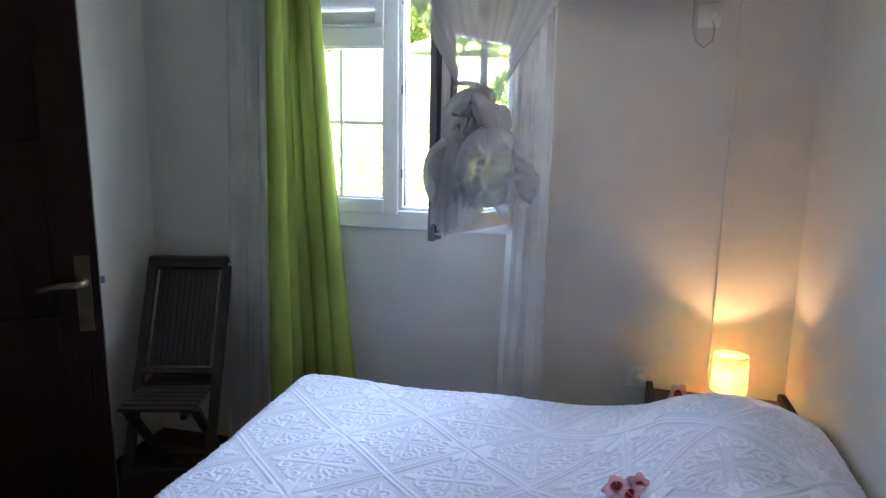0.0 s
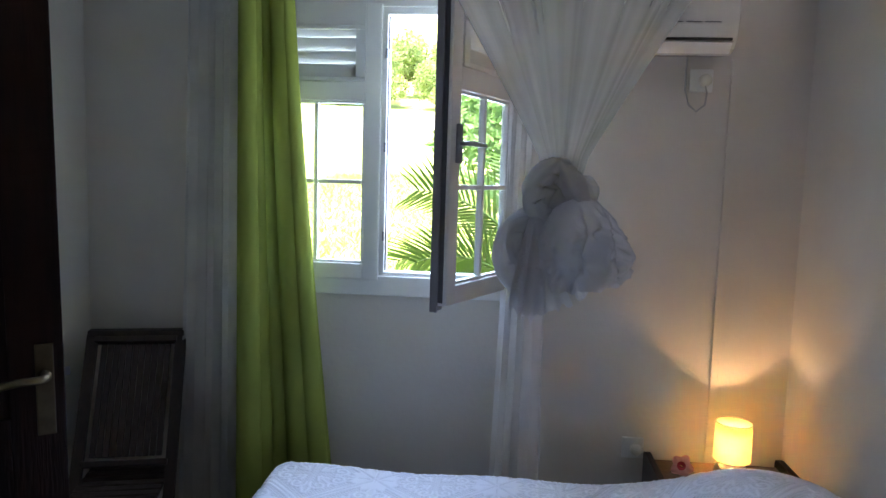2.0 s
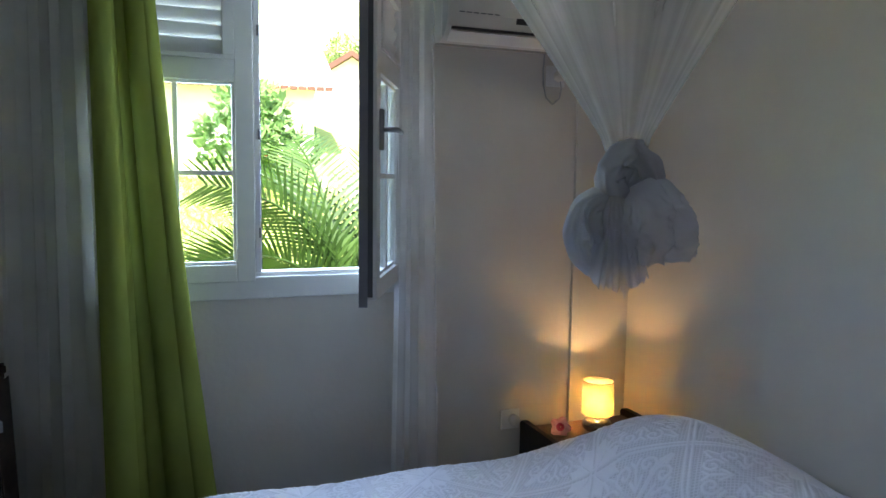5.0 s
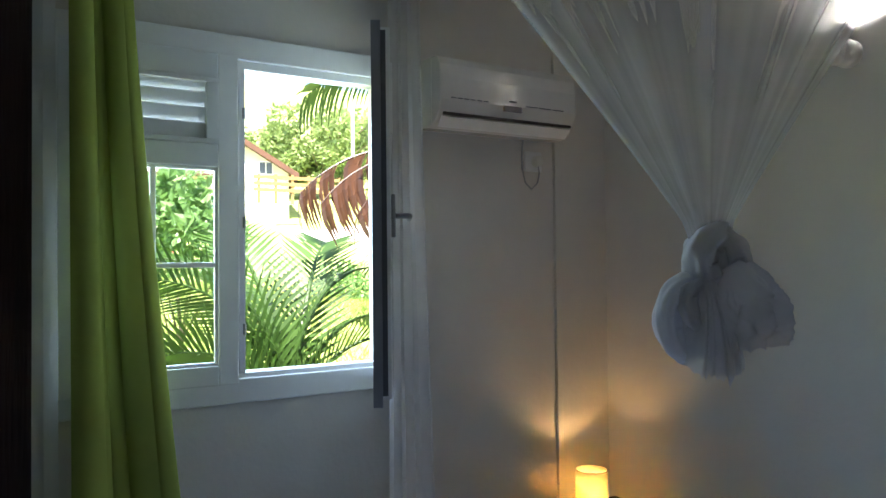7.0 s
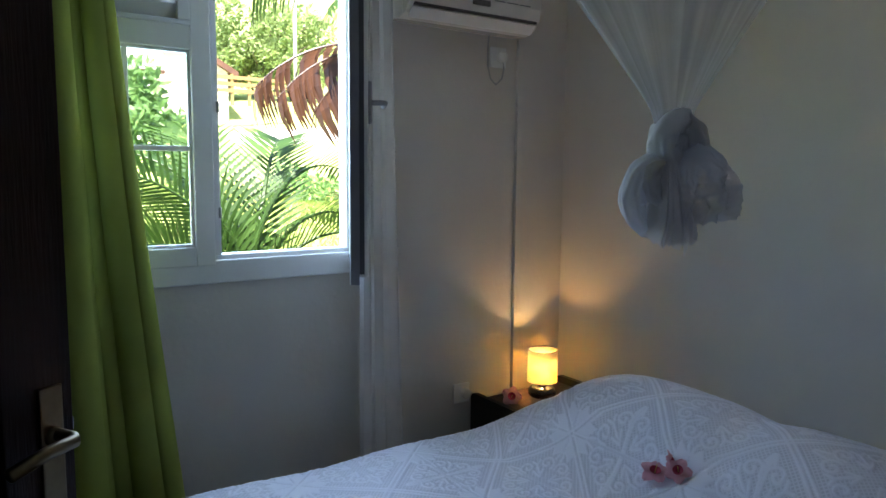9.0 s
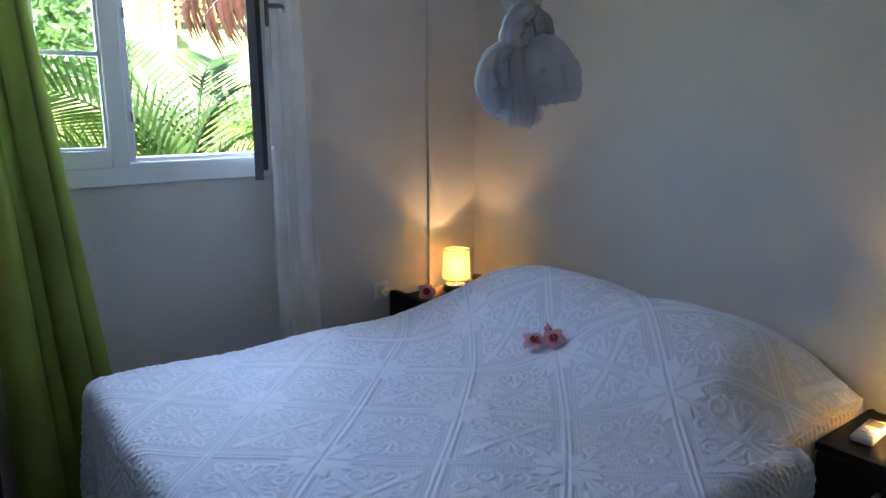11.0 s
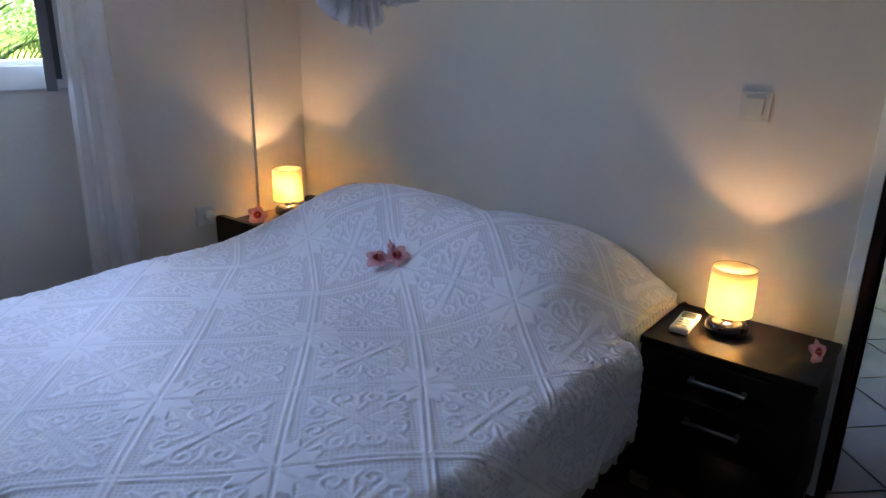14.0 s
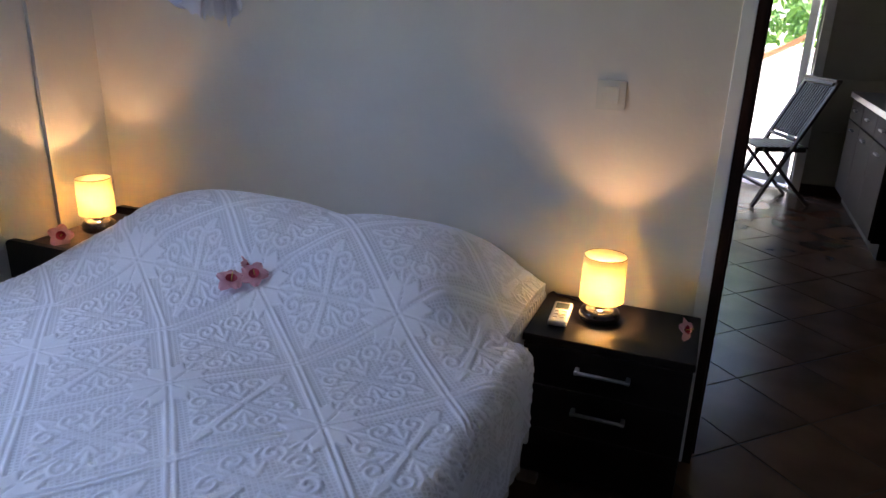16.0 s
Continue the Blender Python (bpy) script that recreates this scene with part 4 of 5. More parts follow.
bm = bmesh.new()
tube(bm, [(-0.78, 0, 0), (0.68, 0, 0)], 0.011, 10)
part("rod", bm, M_PVC, rail, "", True)
for x in (-0.72, 0.62):
    part("bracket", boxes((x - 0.008, x + 0.008, 0, 0.10, -0.008, 0.008)), M_PVC, rail)

# ---- mosquito net tied in a knot ----
NX, NY = -0.115, 2.10
net = thing("mosquito_net", "white mosquito net hanging from the ceiling, tied in a knot", "mosquito net", pose(NX, NY, 1.575))


def net_cone(u, v):
    a = 2 * math.pi * u
    z = v ** 1.15 * 1.095 - 0.040
    ex = 0.036 + 0.60 * max(0.0, z) ** 1.05
    ey = 0.036 + 0.70 * max(0.0, z) ** 1.05
    fold = 1 + (0.010 + 0.014 * v) * math.sin(19 * a + 1.5 * math.sin(3 * a)) + 0.05 * math.sin(7 * a + 2)
    return (ex * fold * math.cos(a), ey * fold * math.sin(a) + 0.08 * z, z)


canopy = part("canopy", sheet(net_cone, 360, 26, True), M_NET, net, "", True)
# gathered into upright pleats, closest at the knot
opens = canopy.data.attributes.new("openness", "FLOAT", "POINT")
for k, v in enumerate(canopy.data.vertices):
    a, up = math.atan2((v.co.y - 0.08 * v.co.z) / 0.70, v.co.x / 0.60), min(1.0, max(0.0, v.co.z / 1.05))
    pleat = noise.noise(Vector((9 * math.cos(a), 9 * math.sin(a), 0.5 * up))) + 0.7 * noise.noise(Vector((25 * math.cos(a), 25 * math.sin(a), 3)))
    opens.data[k].value = min(0.86, max(0.25, 0.46 + 0.30 * up ** 0.4 + 0.075 * pleat))


NR, NF = Vector((0.85, -0.53, 0)), Vector((-0.53, -0.85, 0))


def lump(cr, cf, cz, rx, ry, rz, seed, folds=7, rough=1.0):
    """A rounded wad of gauze with a few soft spiral folds."""
    def fn(u, v):
        a, b = 2 * math.pi * u, (v - 0.5) * math.pi
        d = Vector((math.cos(a) * math.cos(b), math.sin(a) * math.cos(b), math.sin(b)))
        q = Vector((seed, 0, 0))
        k = 1 + rough * (0.10 * noise.noise(d * 1.5 + q) + 0.05 * noise.noise(d * 4 + q) + 0.03 * math.sin(folds * a + 4 * b + seed) * math.cos(b))
        return NR * (cr + rx * k * d.x) + NF * (cf + ry * k * d.y) + Vector((0, 0, cz + rz * k * d.z))
    return sheet(fn, 64, 32, True)


part("knot", lump(-0.010, 0.006, -0.056, 0.044, 0.044, 0.052, 3, 4, 1.4), M_NETBALL, net, "", True)
part("knot_fold", lump(0.034, -0.002, -0.046, 0.034, 0.040, 0.034, 9, 5, 1.4), M_NETBALL, net, "", True)


def ribbon(pts, thick, seed):
    """A puckered roll of gauze along a bend of (right, front, up) points."""
    def fn(u, v):
        k = v * (len(pts) - 1)
        i = min(int(k), len(pts) - 2)
        f = k - i
        p0, p1, p2, p3 = (Vector(pts[min(max(i + j, 0), len(pts) - 1)]) for j in (-1, 0, 1, 2))
        c = 0.5 * (2 * p1 + (p2 - p0) * f + (2 * p0 - 5 * p1 + 4 * p2 - p3) * f * f + (3 * p1 - p0 - 3 * p2 + p3) * f ** 3)
        a = 2 * math.pi * u
        r = thick * (0.45 + 0.75 * math.sin(math.pi * min(1, max(0, v))) ** 0.7)
        r *= 1 + 0.10 * math.sin(5 * a + 9 * v + seed) + 0.25 * noise.noise(Vector((2 * math.cos(a) + seed, 2 * math.sin(a), 5 * v)))
        t = (p2 - p1).normalized()
        n1 = Vector((0, 1, 0))
        n2 = t.cross(n1).normalized()
        c = c + n1 * (1.1 * r * math.cos(a)) + n2 * (r * math.sin(a))
        return NR * c.x + NF * c.y + Vector((0, 0, c.z))
    return sheet(fn, 36, 40, True)


part("strap", ribbon([(0.036, 0.006, 0.000), (0.010, 0.030, -0.006), (-0.018, 0.034, -0.034), (-0.026, 0.032, -0.070), (-0.010, 0.030, -0.098), (0.014, 0.020, -0.108)], 0.027, 4), M_NETBALL, net, "strap of gauze wound round the knot", True)
part("strap", ribbon([(-0.030, 0.004, -0.016), (-0.006, 0.020, -0.002), (0.026, 0.024, -0.022), (0.050, 0.020, -0.052), (0.046, 0.012, -0.084)], 0.020, 8), M_NETBALL, net, "strap of gauze wound round the knot", True)
part("loop", ribbon([(-0.024, 0.036, -0.090), (-0.062, 0.036, -0.100), (-0.088, 0.036, -0.142), (-0.086, 0.034, -0.188), (-0.062, 0.034, -0.226), (-0.030, 0.034, -0.240)], 0.019, 2), M_NETBALL, net, "loop of bunched gauze", True)
part("loop", ribbon([(-0.030, 0.050, -0.092), (-0.056, 0.056, -0.120), (-0.050, 0.060, -0.158), (-0.030, 0.056, -0.186)], 0.014, 6), M_NETBALL, net, "loop of bunched gauze", True)


def puff(u, v):
    """The bunched body of the net, fuller to one side, drawn in again at its hem."""
    a = 2 * math.pi * u
    side = max(0.0, math.cos(a - 0.15))
    w = Vector((math.cos(a), math.sin(a), 0))
    # tendons run down from the knot, with crumpled cloth between them
    tendon = abs(math.sin(3.5 * a + 0.8 + 2.2 * noise.noise(w * 1.1 + Vector((0, 0, 0.8 * v))))) ** 0.7 - 0.6
    crumple = abs(noise.noise(w * 3.2 + Vector((4, 0, 4.5 * v)))) + 0.5 * abs(noise.noise(w * 7 + Vector((0, 6, 9 * v))))
    folds = 0.27 * tendon - 0.34 * crumple + 0.16 * noise.noise(w * 1.4 + Vector((0, 0, 1.6 * v)))
    reach = 0.062 + 0.050 * side
    r = 0.018 + reach * math.sin(math.pi * min(0.64, 0.10 + 0.55 * v ** 0.85)) * (1.06 + folds * min(1, 2.2 * v))
    top = -0.082 + 0.030 * side
    z = top - (0.150 - 0.004 * side) * v + 0.030 * noise.noise(w * 2.1) * v + 0.007 * noise.noise(w * 9) * v ** 4
    return NR * (r * math.cos(a) + 0.006) + NF * (0.008 + 0.80 * r * math.sin(a)) + Vector((0, 0, z))


part("puff", sheet(puff, 200, 44, True), M_PUFF, net, "loose puff of thin gauze", True)


def tail(u, v):
    """The loose end, spread like a fan below the knot, with a ragged hem."""
    x = u - 0.5
    wide = 0.034 + 0.085 * v ** 0.8
    ripple = 0.009 * v * math.sin(19 * u + 2 + 2 * v) + 0.005 * v * math.sin(43 * u + 5 * v) + 0.012 * v * noise.noise(Vector((5 * u, 3 * v, 2)))
    rag = v ** 5 * (0.018 * noise.noise(Vector((9 * u, 3, 0))) + 0.012 * noise.noise(Vector((26 * u, 7, 0))))
    z = -0.090 - (0.165 + 0.012 * math.cos(5 * x)) * v + rag
    return NR * (-0.022 + 0.012 * v + wide * x) + NF * (0.062 + 0.034 * math.sin(1.7 * v) - 0.9 * wide * x * x * 2 + ripple) + Vector((0, 0, z))


part("tail", sheet(tail, 60, 24), M_PUFF, net, "fanned loose end", True)

# ---- dark wooden door leaf standing open ----
leaf_dir = Vector((-1.228 + 1.845, 2.318 - 1.885, 0))
leaf_turn = math.degrees(math.atan2(leaf_dir.y, leaf_dir.x))
door = thing("door_1", "dark brown panelled wooden door standing open", "door", pose(-1.845, 1.905, 0.008, 1.3) @ pose(0, 0, 0, 0, 0, leaf_turn), kind="structure")
LW, LH, LT = leaf_dir.length, 2.02, 0.038
part("leaf", boxes((0, 0.11, -LT / 2, LT / 2, 0, LH), (LW - 0.11, LW, -LT / 2, LT / 2, 0, LH), (0.11, LW - 0.11, -LT / 2, LT / 2, 0, 0.2), (0.11, LW - 0.11, -LT / 2, LT / 2, 0.84, 0.96),
                   (0.11, LW - 0.11, -LT / 2, LT / 2, LH - 0.14, LH), (0.11, LW - 0.11, -0.008, 0.008, 0.2, 0.84), (0.11, LW - 0.11, -0.008, 0.008, 0.96, LH - 0.14), bevel=0.0015), M_DOORWOOD, door)
for z0, z1 in ((0.2, 0.84), (0.96, 1.40), (1.44, LH - 0.14)):
    bm = bmesh.new()
    w0, w1 = 0.11, LW - 0.11
    for s in (-1, 1):
        o = [bm.verts.new((x, s * 0.0085, z)) for x, z in ((w0, z0), (w1, z0), (w1, z1), (w0, z1))]
        i = [bm.verts.new((x, s * 0.016, z)) for x, z in ((w0 + 0.07, z0 + 0.07), (w1 - 0.07, z0 + 0.07), (w1 - 0.07, z1 - 0.07), (w0 + 0.07, z1 - 0.07))]
        bm.faces.new(i)
        for k in range(4):
            bm.faces.new((o[k], o[(k + 1) % 4], i[(k + 1) % 4], i[k]))
    bmesh.ops.recalc_face_normals(bm, faces=bm.faces)
    part("raised_panel", bm, M_DOORWOOD, door)
part("rail", boxes((0.11, LW - 0.11, -LT / 2, LT / 2, 1.40, 1.44), bevel=0.0015), M_DOORWOOD, door)
hb = bmesh.new()
box(hb, LW - 0.058, LW - 0.020, -LT / 2 - 0.006, -LT / 2, 0.915, 1.130, 0.003)
hd = part("handle_plate", hb, M_BRASS, door, "worn brass plate")
hb = bmesh.new()
tube(hb, [(LW - 0.039, -LT / 2 - 0.004, 1.060), (LW - 0.039, -LT / 2 - 0.045, 1.060), (LW - 0.046, -LT / 2 - 0.055, 1.060), (LW - 0.09, -LT / 2 - 0.056, 1.060), (LW - 0.145, -LT / 2 - 0.054, 1.050)], 0.0095, 12)
part("lever", hb, M_BRASS, hd, "brass lever", True)
hb = bmesh.new()
lathe(hb, [(0.014, 0), (0.014, 0.01), (0, 0.012)], 16, pose(LW - 0.039, -LT / 2 - 0.006, 1.055, 90))
part("rosette", hb, M_BRASS, hd, "", True)
part("latch", boxes((LW, LW + 0.013, -0.006, 0.006, 1.045, 1.065), bevel=0.002), M_METAL, door, "metal latch bolt")
part("lock_plate", boxes((LW, LW + 0.0015, -0.011, 0.011, 0.93, 1.12)), M_METAL, door)

# ---- folding chairs ----


def folding_chair(m, label, W=0.42):
    """A slatted teak folding chair; it faces -y, its back leans to +y."""
    t = thing("folding_chair", label, "chair", m, "folding chairs")
    for s in (-1, 1):
        bm = bmesh.new()
        bar(bm, (s * W / 2, -0.20, 0.0), (s * W / 2, 0.27, 0.92), 0.022, 0.040, 0.004, (1, 0, 0))
        part("back_leg", bm, M_CHAIRWOOD, t)
        bm = bmesh.new()
        bar(bm, (s * (W / 2 - 0.028), 0.24, 0.0), (s * (W / 2 - 0.028), -0.17, 0.43), 0.022, 0.036, 0.004, (1, 0, 0))
        part("front_leg", bm, M_CHAIRWOOD, t)
        part("seat_rail", boxes((s * (W / 2 - 0.056) - 0.011, s * (W / 2 - 0.056) + 0.011, -0.22, 0.16, 0.405, 0.435), bevel=0.004), M_CHAIRWOOD, t)
    for k in range(9):
        y = -0.22 + 0.043 * k
        part("seat_slat", boxes((-W / 2 + 0.015, W / 2 - 0.015, y, y + 0.034, 0.436, 0.450), bevel=0.004), M_CHAIRWOOD, t)
    for z, h in ((0.90, 0.055), (0.50, 0.045)):
        y = -0.20 + 0.47 * z / 0.92
        bm = bmesh.new()
        bar(bm, (-W / 2 + 0.0115, y, z), (W / 2 - 0.0115, y, z), h, 0.022, 0.004, (0, 0.455, 0.89))
        part("back_rail", bm, M_CHAIRWOOD, t)
    part("cap", boxes((-W / 2 - 0.014, W / 2 + 0.014, 0.245, 0.29, 0.915, 0.94), bevel=0.006), M_CHAIRWOOD, t)
    for k in range(11):
        x = (W - 0.09) * (k / 10 - 0.5)
        bm = bmesh.new()
        bar(bm, (x, -0.20 + 0.47 * 0.52 / 0.92, 0.52), (x, -0.20 + 0.47 * 0.885 / 0.92, 0.885), 0.010, 0.020, 0.002, (1, 0, 0))
        part("back_slat", bm, M_CHAIRWOOD, t)
    for y, z in ((0.17, 0.075), (-0.125, 0.15)):
        bm = bmesh.new()
        bar(bm, (-W / 2 + 0.012, y, z), (W / 2 - 0.012, y, z), 0.03, 0.018, 0.003, (0, 0, 1))
        part("stretcher", bm, M_CHAIRWOOD, t)
    return t


folding_chair(pose(-1.52, 3.035, 0, 0, 0, 16), "dark slatted wooden folding chair in the room corner", 0.315)

# ---- kitchen seen through the doorway ----
folding_chair(pose(4.62, 0.76, 0, 0, 0, 203), "dark slatted wooden folding chair by the garden door")
unit = thing("kitchen_unit", "dark grey kitchen base unit with steel worktop edge", "kitchen unit", pose(3.9, 0.0, 0))
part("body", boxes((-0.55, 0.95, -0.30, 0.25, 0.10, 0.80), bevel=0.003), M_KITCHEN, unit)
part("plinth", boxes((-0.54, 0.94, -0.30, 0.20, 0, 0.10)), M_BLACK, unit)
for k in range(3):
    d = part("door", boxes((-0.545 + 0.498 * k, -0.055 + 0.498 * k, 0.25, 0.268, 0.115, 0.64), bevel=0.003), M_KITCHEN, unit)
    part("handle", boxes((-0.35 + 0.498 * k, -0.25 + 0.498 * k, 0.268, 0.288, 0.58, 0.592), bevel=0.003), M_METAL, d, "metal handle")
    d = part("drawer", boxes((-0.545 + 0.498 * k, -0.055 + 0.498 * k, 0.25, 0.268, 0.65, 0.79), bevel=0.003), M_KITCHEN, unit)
    part("handle", boxes((-0.35 + 0.498 * k, -0.25 + 0.498 * k, 0.268, 0.288, 0.72, 0.732), bevel=0.003), M_METAL, d, "metal handle")
tagged(part("worktop", boxes((3.32, 4.87, -0.32, 0.285, 0.80, 0.84), bevel=0.004), M_STEEL), "grey steel worktop with a bright front edge", "worktop")
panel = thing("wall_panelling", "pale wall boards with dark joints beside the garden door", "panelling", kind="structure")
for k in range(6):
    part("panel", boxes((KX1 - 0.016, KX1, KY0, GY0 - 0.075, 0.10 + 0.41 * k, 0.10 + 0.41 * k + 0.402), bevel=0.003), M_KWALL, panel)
gframe = thing("garden_door_frame", "white painted frame of the open garden door", "door frame", kind="structure")
part("jamb", boxes((KX1 - 0.02, KX1 + 0.16, GY0 - 0.07, GY0, 0, 2.2), bevel=0.004), M_TRIM, gframe)
part("jamb", boxes((KX1 - 0.02, KX1 + 0.16, GY1, GY1 + 0.07, 0, 2.2), bevel=0.004), M_TRIM, gframe)
part("head", boxes((KX1 - 0.02, KX1 + 0.16, GY0, GY1, 2.14, 2.2), bevel=0.004), M_TRIM, gframe)
gdoor = thing("garden_door", "white framed glazed door folded open to the veranda", "door", pose(KX1 + 0.16, GY0 + 0.02, 0.03, 0, 0, 62))
part("frame", board_frame(0, 0.62, 0, 2.08, 0.06, -0.02, 0.02), M_TRIM, gdoor)
gp = part("pane", boxes((0.055, 0.565, -0.003, 0.003, 0.055, 2.025)), M_GLASS, gdoor)
gp.visible_shadow = False

# veranda: paving, low parapet, post, hammock
structure("veranda_floor", boxes((KX1 + 0.15, 8.2, -3, 6, -0.30, -0.012)), M_PAVE, "pale tiled veranda floor", "veranda")
parapet = thing("parapet", "low white veranda wall with a coping", "parapet", pose(8.05, 1.5, 0), kind="structure")
part("wall", boxes((-0.08, 0.08, -4.4, 4.4, -0.011, 0.98), bevel=0.005), M_TRIM, parapet)
part("coping", boxes((-0.12, 0.12, -4.45, 4.45, 0.98, 1.03), bevel=0.01), M_PAVE, parapet)
post = bmesh.new()
box(post, 7.98, 8.10, 0.05, 0.17, 1.03, 2.6, 0.006)
tagged(part("veranda_post", post, M_TRIM), "white square veranda post", "post", "", "structure")


def hammock_cloth(u, v):
    a = u - 0.5
    return (7.0 + 0.5 * (v - 0.5) * math.sin(math.pi * u), 0.4 + 2.6 * u, 0.72 + 1.9 * a * a + 0.25 * (v - 0.5) ** 2)


tagged(part("hammock", sheet(hammock_cloth, 24, 8), M_HAMMOCK, None, "", True), "brown cloth hammock slung across the veranda", "hammock")

# ---- garden ----


def hill(x, y):
    d = max(0.0, y - 3.6)
    s = -0.42 + 0.155 * d + 0.25 * math.sin(0.21 * x + 0.3 * d) * min(1, d / 8) + 0.10 * math.sin(0.9 * x) * math.sin(0.7 * y) * min(1, d / 5)
    if x > 5.5:
        s = min(s, -0.42 + max(0.0, x - 9) * 0.12 + 0.155 * max(0.0, y - 9))
    return s if d < 75 else s + (d - 75) * 0.25


def ground_fn(u, v):
    x = -90 + 180 * u
    y = -60 + 220 * v
    x, y = math.copysign(abs(x / 90) ** 1.7 * 90, x), math.copysign((abs(y) / 160) ** 1.5 * 160, y)
    z = hill(x, y)
    if y < 3.6:
        z = -0.42
    return (x, y, z)


structure("ground", sheet(ground_fn, 120, 160), M_GROUND, "grassy hillside rising behind the house", "ground")


def on_hill(x, y):
    return hill(x, y)


def drive_fn(u, v):
    x, y = -26 + 60 * u, 25.5 + 5.5 * v + 1.2 * math.sin(3 * u)
    return (x, y, hill(x, y) + 0.10 - 0.35 * (2 * v - 1) ** 6)


structure("road", sheet(drive_fn, 60, 6), M_ROAD, "pale gravel drive across the hillside", "road")


def grass_tufts(n, seed):
    rng = np.random.default_rng(seed)
    verts, faces = [], []
    for _ in range(n):
        x, y = rng.uniform(-4, 5.2), 3.9 + 12 * rng.random() ** 1.4
        z = hill(x, y) - 0.01
        h, w, a = rng.uniform(0.03, 0.12), rng.uniform(0.003, 0.008), rng.uniform(0, 6.28)
        lx, ly = rng.normal(0, 0.05), rng.normal(0, 0.05)
        i = len(verts)
        c, s = math.cos(a) * w, math.sin(a) * w
        verts += [(x - c, y - s, z), (x + c, y + s, z), (x + lx * 0.4 + c * 0.6, y + ly * 0.4 + s * 0.6, z + h * 0.6), (x + lx, y + ly, z + h)]
        faces += [(i, i + 1, i + 2), (i, i + 2, i + 3)]
    me = bpy.data.meshes.new("grass")
    me.from_pydata(verts, [], faces)
    me.materials.append(M_GRASS)
    return new("grass", me)


tagged(grass_tufts(60000, 5), "bright green rough grass on the slope", "grass", "", "stuff")


def frond_mesh(length, leaflet, droop, n=46,  seed=0, hang=0.25, twist=0.0, material=None, name="frond", parent=None, m=None, gaps=0.0, half=0.9, broad=1.0):
    """A feather palm frond: an arching stalk with two rows of narrow folded leaflets."""
    rng = random.Random(seed)
    pts, p, a = [], Vector((0, 0, 0)), radians(74)
    k = 40
    for i in range(k + 1):
        pts.append(p.copy())
        a = radians(74) - droop * (i / k) ** 1.25
        p = p + Vector((math.cos(a), 0, math.sin(a))) * length / k
    bm = bmesh.new()
    tube(bm, pts, 0.016 * length, 6, 0.002)
    for i in range(n):
        t = 0.18 + 0.82 * i / n
        j = min(int(t * k), k - 1)
        base = pts[j].lerp(pts[j + 1], t * k - j)
        d = (pts[j + 1] - pts[j]).normalized()
        up = Vector((0, 1, 0)).cross(d) * -1
        for s in (-1, 1):
            if rng.random() < gaps:
                continue
            ln = leaflet * (0.45 + 0.55 * math.sin(math.pi * min(1, 0.12 + 0.86 * t)) ** 0.7) * rng.uniform(0.85, 1.1)
            side = Vector((0, s * math.cos(twist), 0)) + up * (s * math.sin(twist))
            up2 = up * math.cos(twist) - Vector((0, math.sin(twist), 0))
            out = (side * half + d * (0.55 + 0.35 * t) + up2 * (0.35 - hang)).normalized()
            w = 0.0088 * broad * rng.uniform(0.8, 1.2) * leaflet / 0.4
            wd = out.cross(up2).normalized() * w
            last = None
            for q in range(5):
                f = q / 4
                c = base + out * ln * f + Vector((0, 0, -1)) * (hang * ln * 0.75 * f * f) + Vector((rng.uniform(-1, 1), rng.uniform(-1, 1), 0)) * 0.006
                ww = wd * (1 - f) ** 0.55 * (0.6 + 0.4 * min(1, f * 5)) if q < 4 else wd * 0.02
                row = (bm.verts.new(c - ww), bm.verts.new(c + ww))
                if last:
                    bm.faces.new((last[0], last[1], row[1], row[0]))
                last = row
    ob = part(name, bm, material, parent, "", False)
    if m is not None:
        ob.matrix_local = m
    return ob


palm = thing("palm_bush", "young feather palm with arching green fronds outside", "palm", pose(0.08, 5.35, hill(0.08, 5.35) - 0.02))
bm = bmesh.new()
tube(bm, [(0, 0, 0), (0.02, 0, 0.3), (0, 0.02, 0.64)], 0.09, 10, 0.06)
part("trunk", bm, M_BARK, palm, "", True)
rng = random.Random(11)
for k, (turn, tilt, dr, ln) in enumerate(((186, -12, 1.55, 1.5), (192, 0, 1.75, 1.2), (168, 8, 1.7, 1.35), (28, -22, 2.15, 1.75), (20, -12, 2.35, 1.5), (-6, -4, 2.2, 1.35), (62, -12, 1.6, 1.9), (98, -14, 1.5, 1.95), (126, -8, 1.7, 1.8), (150, -18, 1.7, 1.65))):
    frond_mesh(ln, 0.42, dr, 32, 100 + k, rng.uniform(0.05, 0.22), (0.95, 1.0, 0.6, -0.5, -0.6, -0.4)[k] if k < 6 else 0, M_PALM, "frond", palm, pose(0, 0, 0.60, rng.uniform(-6, 6), tilt, turn), broad=1.4 if k < 3 else 1.7)

